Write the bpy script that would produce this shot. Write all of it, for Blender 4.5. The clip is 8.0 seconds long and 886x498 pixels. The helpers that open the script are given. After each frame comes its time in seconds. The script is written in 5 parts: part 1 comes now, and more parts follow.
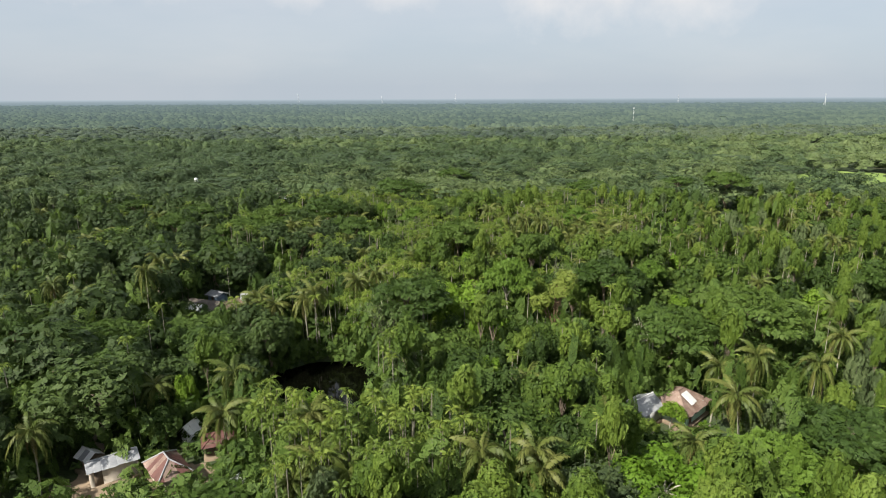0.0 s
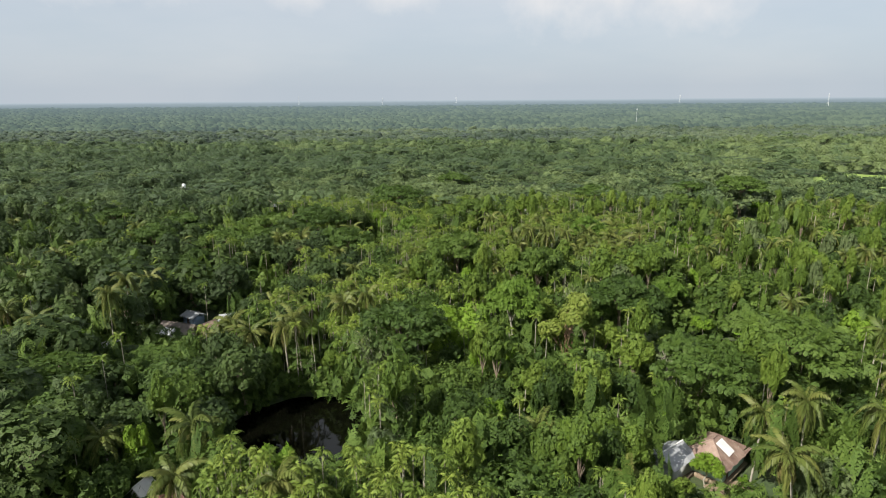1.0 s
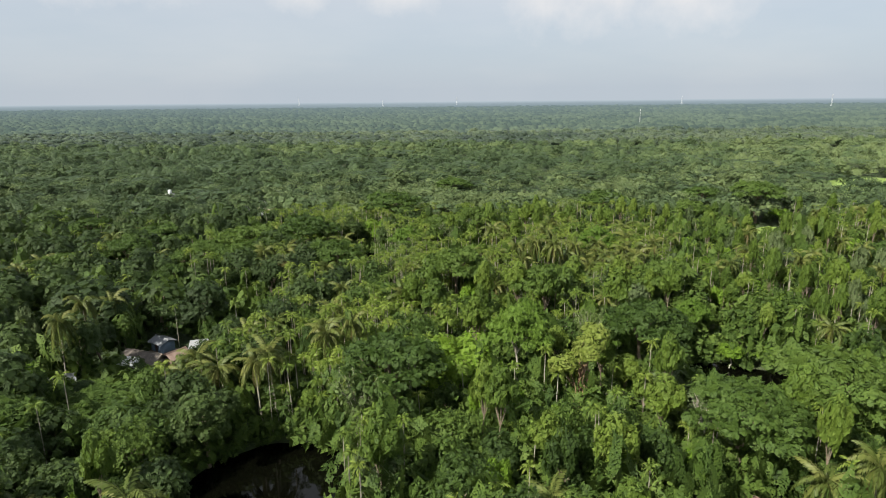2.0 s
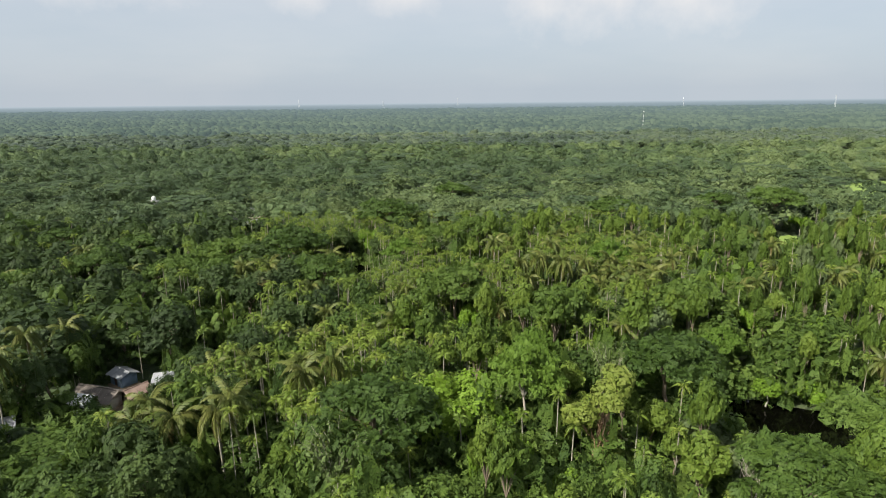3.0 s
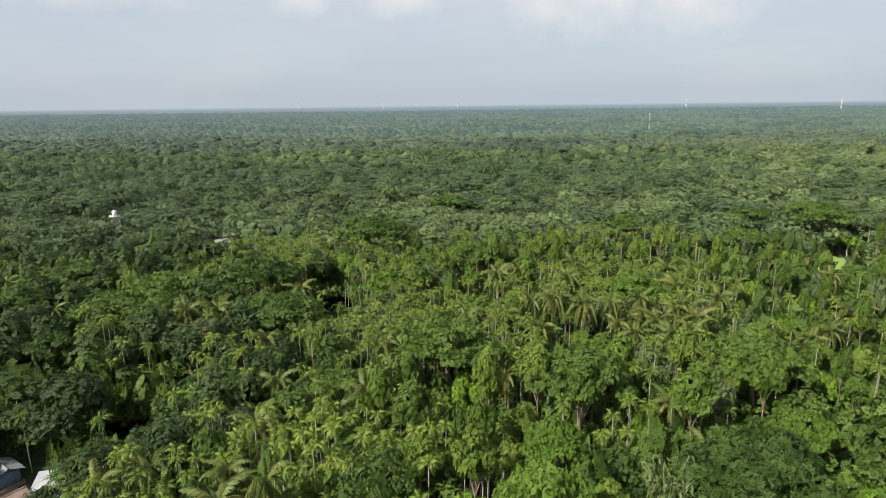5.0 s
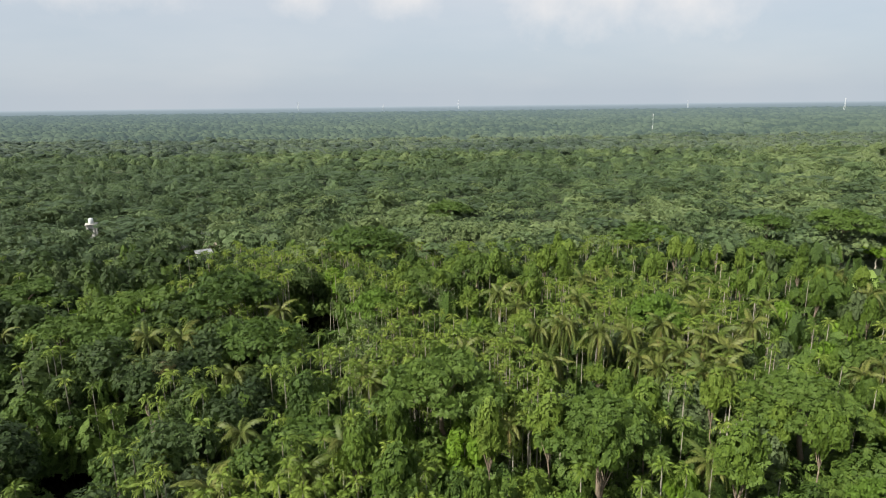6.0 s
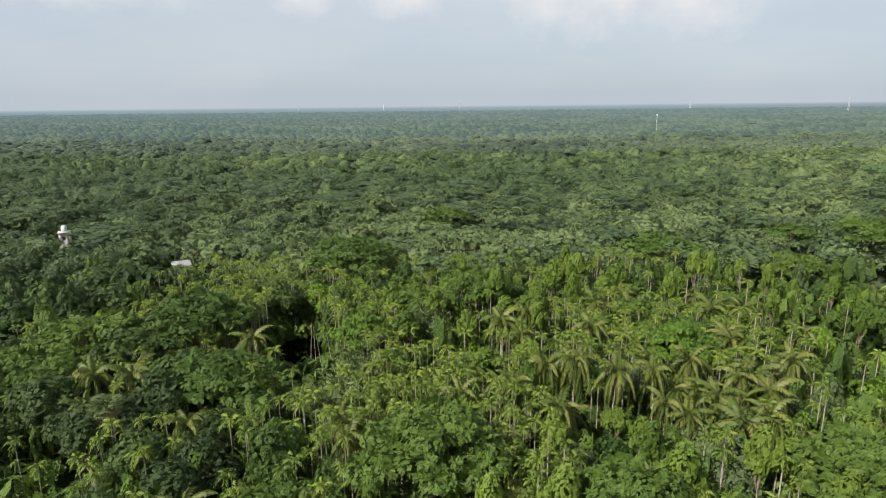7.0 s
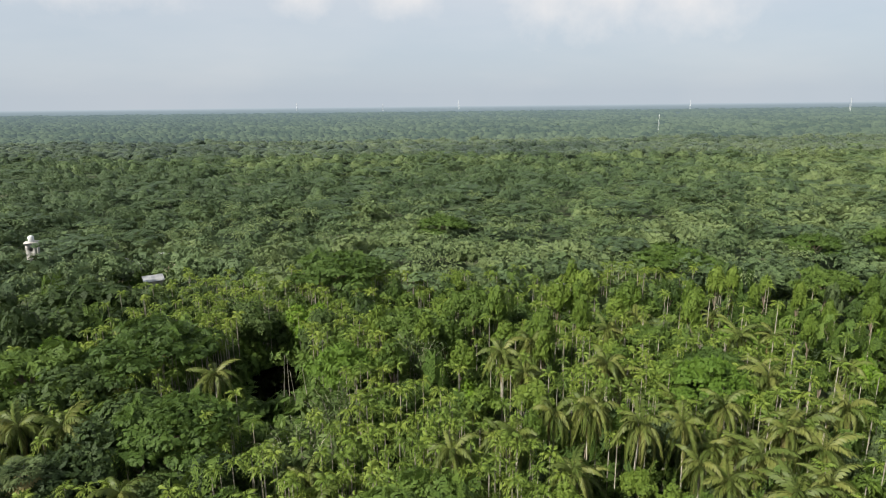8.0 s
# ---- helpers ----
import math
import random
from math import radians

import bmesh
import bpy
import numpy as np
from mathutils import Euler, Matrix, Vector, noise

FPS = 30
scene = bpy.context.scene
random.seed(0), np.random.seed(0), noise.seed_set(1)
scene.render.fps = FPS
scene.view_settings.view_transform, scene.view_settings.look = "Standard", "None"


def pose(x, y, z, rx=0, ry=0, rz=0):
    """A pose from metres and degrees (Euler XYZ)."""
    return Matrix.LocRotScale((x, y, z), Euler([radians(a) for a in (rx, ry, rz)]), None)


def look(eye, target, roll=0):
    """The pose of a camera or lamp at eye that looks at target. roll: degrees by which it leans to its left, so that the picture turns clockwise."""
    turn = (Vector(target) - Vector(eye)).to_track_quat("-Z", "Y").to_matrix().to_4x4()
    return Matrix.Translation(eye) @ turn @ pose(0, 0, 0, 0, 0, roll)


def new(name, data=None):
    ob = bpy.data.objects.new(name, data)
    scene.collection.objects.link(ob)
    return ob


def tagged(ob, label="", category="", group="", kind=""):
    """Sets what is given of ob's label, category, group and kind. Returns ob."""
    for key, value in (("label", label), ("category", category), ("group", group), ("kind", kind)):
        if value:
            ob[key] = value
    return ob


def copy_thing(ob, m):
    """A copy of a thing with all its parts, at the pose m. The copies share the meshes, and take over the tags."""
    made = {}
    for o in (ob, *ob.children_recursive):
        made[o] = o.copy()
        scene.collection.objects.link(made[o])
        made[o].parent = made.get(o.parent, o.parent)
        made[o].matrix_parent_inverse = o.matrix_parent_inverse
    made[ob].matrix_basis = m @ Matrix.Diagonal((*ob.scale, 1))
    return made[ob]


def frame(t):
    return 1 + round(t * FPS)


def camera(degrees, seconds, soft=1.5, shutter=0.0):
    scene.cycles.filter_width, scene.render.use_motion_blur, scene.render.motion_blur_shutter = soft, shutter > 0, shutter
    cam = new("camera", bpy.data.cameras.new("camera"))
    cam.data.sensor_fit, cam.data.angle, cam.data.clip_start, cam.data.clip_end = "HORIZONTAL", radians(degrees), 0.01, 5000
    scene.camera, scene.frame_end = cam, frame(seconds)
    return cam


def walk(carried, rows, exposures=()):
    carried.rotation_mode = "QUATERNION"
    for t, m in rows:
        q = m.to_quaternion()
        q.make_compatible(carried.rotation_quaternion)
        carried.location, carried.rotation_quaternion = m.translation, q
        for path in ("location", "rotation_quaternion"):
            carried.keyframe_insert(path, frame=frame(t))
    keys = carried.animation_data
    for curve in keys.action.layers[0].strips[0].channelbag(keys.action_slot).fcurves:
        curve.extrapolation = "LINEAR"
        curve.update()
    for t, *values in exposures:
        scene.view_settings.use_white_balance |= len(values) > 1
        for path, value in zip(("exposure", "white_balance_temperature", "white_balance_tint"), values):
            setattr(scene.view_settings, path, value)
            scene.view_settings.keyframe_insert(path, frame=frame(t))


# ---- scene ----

# ---------------------------------------------------------------- camera
cam = camera(72.6, 8.0, soft=1.02)
METRES, EYE = 101.7, 45.0
ROWS = [
    (0.0, 0.0, 0.0, 0.0, -0.06, -14.41, 0.23),
    (0.5, 0.0033, 0.0592, -0.0003, -0.02, -14.35, 0.33),
    (1.0, 0.007, 0.1202, -0.0008, 0.01, -14.28, 0.41),
    (1.5, 0.0109, 0.1823, -0.0012, 0.04, -14.22, 0.48),
    (3.0, 0.0216, 0.3716, -0.0026, 0.15, -14.04, 0.57),
    (3.5, 0.0251, 0.4347, -0.0026, 0.16, -13.98, 0.6),
    (4.0, 0.0289, 0.4976, -0.0029, 0.19, -13.91, 0.6),
    (4.5, 0.0331, 0.5605, -0.003, 0.21, -13.87, 0.61),
    (6.0, 0.0449, 0.7484, -0.0044, 0.28, -13.78, 0.65),
    (6.5, 0.0492, 0.8114, -0.0045, 0.33, -13.78, 0.6),
    (7.0, 0.0536, 0.8739, -0.0047, 0.37, -13.79, 0.58),
    (7.5, 0.0584, 0.9357, -0.0049, 0.4, -13.79, 0.57),
    (8.0, 0.0637, 0.9979, -0.005, 0.32, -13.75, 0.61),
]
walk(cam, [(t, pose(METRES * x, METRES * y, EYE + METRES * z, 90 + pitch, roll, yaw)) for t, x, y, z, yaw, pitch, roll in ROWS])
scene.view_settings.exposure = 1.02

# ---------------------------------------------------------------- sky and sun
SUN_EL, SUN_AZ = radians(43), radians(-130)      # azimuth clockwise from +y
world = bpy.data.worlds.new("sky")
scene.world = world
world.use_nodes = True
wt = world.node_tree
wt.nodes.clear()


def wnode(kind, **values):
    n = wt.nodes.new(kind)
    for k, v in values.items():
        n.inputs[k].default_value = v
    return n


def wlink(a, b):
    wt.links.new(a, b)


def wmath(op, a, b=None, c=None, clamp=False):
    n = wt.nodes.new("ShaderNodeMath")
    n.operation, n.use_clamp = op, clamp
    for i, v in enumerate((a, b, c)):
        if v is None:
            continue
        if isinstance(v, (int, float)):
            n.inputs[i].default_value = v
        else:
            wlink(v, n.inputs[i])
    return n.outputs[0]


def wmix(fac, a, b):
    n = wt.nodes.new("ShaderNodeMix")
    n.data_type = "RGBA"
    for i, v in ((0, fac), (6, a), (7, b)):
        if isinstance(v, (int, float, tuple)):
            n.inputs[i].default_value = v
        else:
            wlink(v, n.inputs[i])
    return n.outputs[2]


sky = wt.nodes.new("ShaderNodeTexSky")
sky.sky_type, sky.sun_disc = "NISHITA", False
sky.sun_elevation, sky.sun_rotation = SUN_EL, SUN_AZ % (2 * math.pi)
sky.altitude, sky.air_density, sky.dust_density, sky.ozone_density = 0, 1.0, 2.0, 1.0
raw = wt.nodes.new("ShaderNodeSeparateXYZ")
wlink(wt.nodes.new("ShaderNodeTexCoord").outputs["Generated"], raw.inputs[0])
lifted = wt.nodes.new("ShaderNodeCombineXYZ")                 # the haze at the horizon goes on below it
wlink(raw.outputs[0], lifted.inputs[0])
wlink(raw.outputs[1], lifted.inputs[1])
wlink(wmath("MAXIMUM", raw.outputs[2], 0.012), lifted.inputs[2])
way = lifted.outputs[0]
wlink(way, sky.inputs["Vector"])
split = wt.nodes.new("ShaderNodeSeparateXYZ")
wlink(way, split.inputs[0])
# a hazy, mostly clouded sky: soft grey layers and a few heaped clouds low ahead
stretch = wt.nodes.new("ShaderNodeMapping")
stretch.inputs["Scale"].default_value = (1.0, 1.0, 4.0)
wlink(way, stretch.inputs["Vector"])
layers = wnode("ShaderNodeTexNoise", Scale=2.6, Detail=4.0, Roughness=0.55)
wlink(stretch.outputs[0], layers.inputs["Vector"])
heaps = wnode("ShaderNodeTexNoise", Scale=11.0, Detail=7.0, Roughness=0.6)
wlink(way, heaps.inputs["Vector"])


def heap(az, el, wide, high):
    """A soft lump of cloud round one direction: 1 in its middle, 0 at its rim."""
    x, y = math.sin(radians(az)), math.cos(radians(az))
    across = wmath("SUBTRACT", wmath("MULTIPLY", split.outputs[0], y), wmath("MULTIPLY", split.outputs[1], x))
    up = wmath("SUBTRACT", split.outputs[2], math.sin(radians(el)))
    a = wmath("DIVIDE", across, math.sin(radians(wide)))
    b = wmath("DIVIDE", up, math.sin(radians(high)))
    d = wmath("SQRT", wmath("ADD", wmath("MULTIPLY", a, a), wmath("MULTIPLY", b, b)))
    return wmath("SUBTRACT", 1.0, d)


HEAPS = ((9.0, 9.6, 4.5, 4.0), (14.5, 9.2, 7.0, 5.0), (20.0, 7.8, 7.0, 3.4), (-3.0, 9.6, 4.6, 2.8), (-13.2, 9.2, 2.8, 2.6), (-30.0, 9.8, 10.0, 3.0))
lump = None
for h in HEAPS:
    one = heap(*h)
    lump = one if lump is None else wmath("MAXIMUM", lump, one)
lump = wmath("ADD", lump, wmath("MULTIPLY", wmath("SUBTRACT", heaps.outputs[0], 0.5), 2.3))
lump = wmath("MULTIPLY_ADD", lump, 0.8, 0.02, clamp=True)
up = wmath("MULTIPLY_ADD", split.outputs[2], 4.5, -0.1, clamp=True)
grey = wmath("ADD", wmath("MULTIPLY", wmath("SUBTRACT", layers.outputs[0], 0.5), 1.7), up, clamp=True)
veil = wmix(grey, (3.12, 3.54, 4.04, 1), (3.88, 4.08, 4.38, 1))
clouded = wmix(0.86, sky.outputs[0], veil)
clouded = wmix(wmath("MULTIPLY", lump, 0.66), clouded, (5.6, 5.35, 5.2, 1))
back = wnode("ShaderNodeBackground", Strength=0.084)
wlink(clouded, back.inputs["Color"])
wlink(back.outputs[0], wt.nodes.new("ShaderNodeOutputWorld").inputs[0])

sun = new("sun", bpy.data.lights.new("sun", "SUN"))
sun.data.energy, sun.data.angle, sun.data.color = 5.0, radians(0.6), (1.0, 0.94, 0.84)
toward = Vector((math.sin(SUN_AZ) * math.cos(SUN_EL), math.cos(SUN_AZ) * math.cos(SUN_EL), math.sin(SUN_EL)))
sun.matrix_world = look(toward * 300, (0, 0, 0))


# ---------------------------------------------------------------- materials
def material(name):
    m = bpy.data.materials.new(name)
    m.use_nodes = True
    t = m.node_tree
    t.nodes.clear()

    def node(kind, **values):
        n = t.nodes.new(kind)
        for k, v in values.items():
            n.inputs[k.replace("_", " ")].default_value = v
        return n

    def link(a, b):
        t.links.new(a, b)

    def arith(op, a, b=None, c=None, clamp=False):
        n = t.nodes.new("ShaderNodeMath")
        n.operation, n.use_clamp = op, clamp
        for i, v in enumerate((a, b, c)):
            if v is None:
                continue
            if isinstance(v, (int, float)):
                n.inputs[i].default_value = v
            else:
                link(v, n.inputs[i])
        return n.outputs[0]

    def mix(fac, a, b):
        n = t.nodes.new("ShaderNodeMix")
        n.data_type = "RGBA"
        for i, v in ((0, fac), (6, a), (7, b)):
            if isinstance(v, (int, float)):
                n.inputs[i].default_value = v
            elif isinstance(v, tuple):
                n.inputs[i].default_value = (*v[:3], 1)
            else:
                link(v, n.inputs[i])
        return n.outputs[2]

    def out(shader):
        link(shader, t.nodes.new("ShaderNodeOutputMaterial").inputs[0])

    return m, node, link, arith, mix, out


def leaf_material(name, dark, mid, light, by="object", rough=0.62, through_light=0.18, spread=0.34, cut=0.0, keep=0.62, bump=0.5, speckle=0.4, haze_sheen=0.0):
    """Foliage: every tree has a tone of its own, every tuft and leaf another. cut: leaves to the metre, with gaps between them."""
    m, node, link, arith, mix, out = material(name)
    if by == "object":
        tone = node("ShaderNodeObjectInfo").outputs["Random"]
    else:
        a = node("ShaderNodeAttribute")
        a.attribute_name = "tone"
        tone = a.outputs["Fac"]
    tuft = node("ShaderNodeNewGeometry").outputs["Random Per Island"]
    pos = node("ShaderNodeTexCoord").outputs["Object"]
    f = arith("ADD", arith("MULTIPLY", tone, 1 - spread), arith("MULTIPLY", tuft, spread))
    leaf = None
    if cut:
        leaf = node("ShaderNodeTexVoronoi", Scale=cut, Randomness=1.0)
        link(pos, leaf.inputs["Vector"])
        part = node("ShaderNodeSeparateColor")
        link(leaf.outputs["Color"], part.inputs[0])
        f = arith("ADD", f, arith("MULTIPLY_ADD", part.outputs[0], speckle, -0.5 * speckle))
    blot = node("ShaderNodeTexNoise", Scale=0.9, Detail=3.0)
    link(pos, blot.inputs["Vector"])
    f = arith("ADD", f, arith("MULTIPLY_ADD", blot.outputs[0], 0.5, -0.25), clamp=True)
    c = mix(arith("MULTIPLY", f, 2.0, clamp=True), dark, mid)
    c = mix(arith("MULTIPLY_ADD", f, 2.0, -1.0, clamp=True), c, light)
    p = node("ShaderNodeBsdfPrincipled", Roughness=rough)
    p.inputs["Specular IOR Level"].default_value = 0.18
    p.inputs["Sheen Weight"].default_value = haze_sheen          # bluish sheen that imitates haze on leaves seen at a flat angle
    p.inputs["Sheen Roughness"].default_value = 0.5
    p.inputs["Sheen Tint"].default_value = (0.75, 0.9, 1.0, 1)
    link(c, p.inputs["Base Color"])
    tr = node("ShaderNodeBsdfTranslucent")
    link(mix(0.5, c, tuple(min(1, 1.7 * v) for v in light)), tr.inputs["Color"])
    both = node("ShaderNodeMixShader")
    both.inputs[0].default_value = through_light
    link(p.outputs[0], both.inputs[1])
    link(tr.outputs[0], both.inputs[2])
    shader = both.outputs[0]
    if cut:
        bp = node("ShaderNodeBump", Strength=bump, Distance=0.6 / cut)
        link(leaf.outputs["Distance"], bp.inputs["Height"])
        link(bp.outputs[0], p.inputs["Normal"])
        gap = node("ShaderNodeMixShader")
        link(arith("GREATER_THAN", leaf.outputs["Distance"], keep), gap.inputs[0])
        link(shader, gap.inputs[1])
        link(node("ShaderNodeBsdfTransparent").outputs[0], gap.inputs[2])
        shader = gap.outputs[0]
    out(shader)
    return m


def rough_material(name, a, b, scale=3.0, fine=30.0, rough=0.85, bump=0.3, metal=0.0):
    """A weathered surface: stains at a large scale, grain at a small one."""
    m, node, link, arith, mix, out = material(name)
    pos = node("ShaderNodeTexCoord").outputs["Object"]
    big = node("ShaderNodeTexNoise", Scale=scale, Detail=5.0, Roughness=0.6)
    small = node("ShaderNodeTexNoise", Scale=fine, Detail=4.0)
    link(pos, big.inputs["Vector"])
    link(pos, small.inputs["Vector"])
    f = arith("ADD", arith("MULTIPLY_ADD", big.outputs[0], 2.2, -0.75), arith("MULTIPLY_ADD", small.outputs[0], 0.6, -0.2), clamp=True)
    f = arith("ADD", f, arith("MULTIPLY_ADD", node("ShaderNodeObjectInfo").outputs["Random"], 0.3, -0.15), clamp=True)
    p = node("ShaderNodeBsdfPrincipled", Roughness=rough, Metallic=metal)
    link(mix(f, a, b), p.inputs["Base Color"])
    bp = node("ShaderNodeBump", Strength=bump, Distance=0.03)
    link(small.outputs[0], bp.inputs["Height"])
    link(bp.outputs[0], p.inputs["Normal"])
    out(p.outputs[0])
    return m


M_LEAF_ROUND = leaf_material("broad leaves", (0.017, 0.033, 0.008), (0.040, 0.073, 0.012), (0.078, 0.122, 0.020), cut=7.0)
M_LEAF_SLIM = leaf_material("light broad leaves", (0.036, 0.066, 0.011), (0.070, 0.114, 0.015), (0.116, 0.163, 0.026), cut=7.0)
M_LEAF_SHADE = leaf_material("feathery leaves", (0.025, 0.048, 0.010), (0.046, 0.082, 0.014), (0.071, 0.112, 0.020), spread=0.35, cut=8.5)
M_LEAF_BRIGHT = leaf_material("bright leaves", (0.064, 0.128, 0.010), (0.090, 0.162, 0.013), (0.118, 0.192, 0.020), cut=6.5)
M_LEAF_DARK = leaf_material("deep green leaves", (0.016, 0.029, 0.010), (0.031, 0.054, 0.014), (0.056, 0.087, 0.021), cut=7.0)
M_LEAF_LUSH = leaf_material("light feathery leaves", (0.046, 0.090, 0.012), (0.070, 0.125, 0.016), (0.095, 0.155, 0.022), spread=0.35, cut=8.0)
M_LEAF_YELLOW = leaf_material("yellowish leaves", (0.072, 0.112, 0.015), (0.110, 0.150, 0.023), (0.148, 0.176, 0.038), cut=6.0)
M_LEAF_GREY = leaf_material("greyish leaves", (0.040, 0.060, 0.025), (0.069, 0.099, 0.038), (0.101, 0.133, 0.054), cut=7.0)
M_FROND = leaf_material("coconut fronds", (0.046, 0.070, 0.014), (0.078, 0.102, 0.022), (0.132, 0.142, 0.038), rough=0.5, spread=0.2)
M_FROND_OLD = leaf_material("hanging old fronds", (0.105, 0.099, 0.033), (0.145, 0.131, 0.046), (0.185, 0.155, 0.066), spread=0.3)
M_ARECA = leaf_material("areca fronds", (0.054, 0.092, 0.014), (0.098, 0.148, 0.020), (0.156, 0.200, 0.031), rough=0.55)
M_BAMBOO = leaf_material("bamboo leaves", (0.053, 0.082, 0.024), (0.074, 0.109, 0.033), (0.101, 0.134, 0.046))
M_STUFF_PALM = leaf_material("massed palm fronds", (0.048, 0.082, 0.014), (0.092, 0.138, 0.020), (0.148, 0.188, 0.031), by="tone", spread=0.35)
# these two carry distance haze in bluer, flatter leaf colours and the sheen
M_STUFF = leaf_material("mixed woodland leaves", (0.034, 0.057, 0.025), (0.066, 0.102, 0.039), (0.118, 0.155, 0.060), by="tone", spread=0.18, cut=3.2, keep=0.6, bump=0.3, speckle=0.28, haze_sheen=0.03)
M_STUFF_FAR = leaf_material("distant woodland leaves", (0.028, 0.045, 0.028), (0.052, 0.077, 0.043), (0.082, 0.109, 0.058), by="tone", spread=0.12, cut=1.6, keep=0.62, bump=0.1, speckle=0.2, haze_sheen=0.1)
M_UNDER = leaf_material("undergrowth leaves", (0.022, 0.043, 0.009), (0.049, 0.086, 0.015), (0.085, 0.130, 0.024), by="tone", cut=5.0)
M_BARK = rough_material("grey-brown bark", (0.10, 0.075, 0.05), (0.26, 0.21, 0.16), 2.0, 14.0, 0.9, 0.6)
M_BARK_PALE = rough_material("pale ringed bark", (0.17, 0.155, 0.125), (0.36, 0.335, 0.28), 1.5, 9.0, 0.85, 0.5)
M_BARK_RED = rough_material("reddish bark and hanging roots", (0.17, 0.105, 0.06), (0.34, 0.225, 0.135), 2.0, 14.0, 0.9, 0.6)
M_EARTH = rough_material("trodden earth", (0.12, 0.09, 0.06), (0.25, 0.19, 0.13), 0.5, 9.0, 0.95, 0.5)


def ground_material():
    m, node, link, arith, mix, out = material("shaded soil and low growth")
    pos = node("ShaderNodeTexCoord").outputs["Object"]
    big = node("ShaderNodeTexNoise", Scale=0.08, Detail=6.0, Roughness=0.62)
    small = node("ShaderNodeTexNoise", Scale=1.6, Detail=6.0, Roughness=0.65)
    for n in (big, small):
        link(pos, n.inputs["Vector"])
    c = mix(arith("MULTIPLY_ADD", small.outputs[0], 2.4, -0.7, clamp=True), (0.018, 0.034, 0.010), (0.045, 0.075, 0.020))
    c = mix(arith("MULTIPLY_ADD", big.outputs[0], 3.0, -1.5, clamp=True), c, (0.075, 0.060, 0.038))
    p = node("ShaderNodeBsdfPrincipled", Roughness=0.95)
    link(c, p.inputs["Base Color"])
    bp = node("ShaderNodeBump", Strength=0.8, Distance=0.3)
    link(small.outputs[0], bp.inputs["Height"])
    link(bp.outputs[0], p.inputs["Normal"])
    out(p.outputs[0])
    return m


def water_material():
    m, node, link, arith, mix, out = material("still brown pond water")
    pos = node("ShaderNodeTexCoord").outputs["Object"]
    n1 = node("ShaderNodeTexNoise", Scale=0.25, Detail=3.0)
    n2 = node("ShaderNodeTexNoise", Scale=1.8, Detail=3.0)
    for n in (n1, n2):
        link(pos, n.inputs["Vector"])
    p = node("ShaderNodeBsdfPrincipled", Roughness=0.03, IOR=1.33)
    link(mix(n1.outputs[0], (0.0008, 0.0010, 0.0006), (0.0022, 0.0024, 0.0013)), p.inputs["Base Color"])
    bp = node("ShaderNodeBump", Strength=0.06, Distance=0.05)
    link(n2.outputs[0], bp.inputs["Height"])
    link(bp.outputs[0], p.inputs["Normal"])
    out(p.outputs[0])
    return m


def paddy_material():
    m, node, link, arith, mix, out = material("young rice")
    pos = node("ShaderNodeTexCoord").outputs["Object"]
    n1 = node("ShaderNodeTexNoise", Scale=0.05, Detail=5.0)
    n2 = node("ShaderNodeTexNoise", Scale=4.0, Detail=3.0)
    for n in (n1, n2):
        link(pos, n.inputs["Vector"])
    f = arith("ADD", arith("MULTIPLY", n1.outputs[0], 0.8), arith("MULTIPLY_ADD", n2.outputs[0], 0.5, -0.2), clamp=True)
    p = node("ShaderNodeBsdfPrincipled", Roughness=0.8)
    link(mix(f, (0.11, 0.19, 0.030), (0.20, 0.26, 0.060)), p.inputs["Base Color"])
    bp = node("ShaderNodeBump", Strength=0.6, Distance=0.2)
    link(n2.outputs[0], bp.inputs["Height"])
    link(bp.outputs[0], p.inputs["Normal"])
    out(p.outputs[0])
    return m


M_GROUND, M_WATER, M_PADDY = ground_material(), water_material(), paddy_material()


# ---------------------------------------------------------------- mesh building
def mesh_object(name, verts, quads, mat, parent=None, tone=None, label=""):
    """One mesh object from arrays of corners and four-sided faces."""
    verts, quads = np.asarray(verts, dtype=np.float32), np.asarray(quads, dtype=np.int32)
    me = bpy.data.meshes.new(name)
    me.vertices.add(len(verts))
    me.vertices.foreach_set("co", verts.ravel())
    me.loops.add(quads.size)
    me.loops.foreach_set("vertex_index", quads.ravel())
    me.polygons.add(len(quads))
    me.polygons.foreach_set("loop_start", np.arange(0, quads.size, 4, dtype=np.int32))
    if tone is not None:
        a = me.attributes.new("tone", "FLOAT", "FACE")
        a.data.foreach_set("value", np.asarray(tone, dtype=np.float32))
    me.update(calc_edges=True)
    me.materials.append(mat)
    ob = new(name, me)
    ob.parent = parent
    if label:
        ob["label"] = label
    return ob


def join(*pieces):
    """Several (verts, quads) as one."""
    vs, qs, n = [], [], 0
    for v, q in pieces:
        vs.append(v)
        qs.append(np.asarray(q, dtype=np.int64) + n)
        n += len(v)
    return np.concatenate(vs), np.concatenate(qs)


def unit(v):
    return v / np.maximum(np.linalg.norm(v, axis=-1, keepdims=True), 1e-9)


def tufts(rng, at, out, size, aspect=0.62, droop=0.3, loose=0.24):
    """A folded, pointed tuft of leaves at every point, facing roughly outward."""
    n = len(at)
    nrm = unit(out + rng.normal(0, loose, (n, 3)))
    side = unit(np.cross(nrm, rng.normal(0, 1, (n, 3))))
    along = np.cross(side, nrm)
    s = (size * rng.uniform(0.65, 1.35, (n, 1)))
    v = np.stack([at - along * s, at + side * s * aspect - nrm * s * 0.12, at + along * s - nrm * s * droop, at - side * s * aspect - nrm * s * 0.12], 1)
    return v.reshape(-1, 3), np.arange(4 * n).reshape(-1, 4)


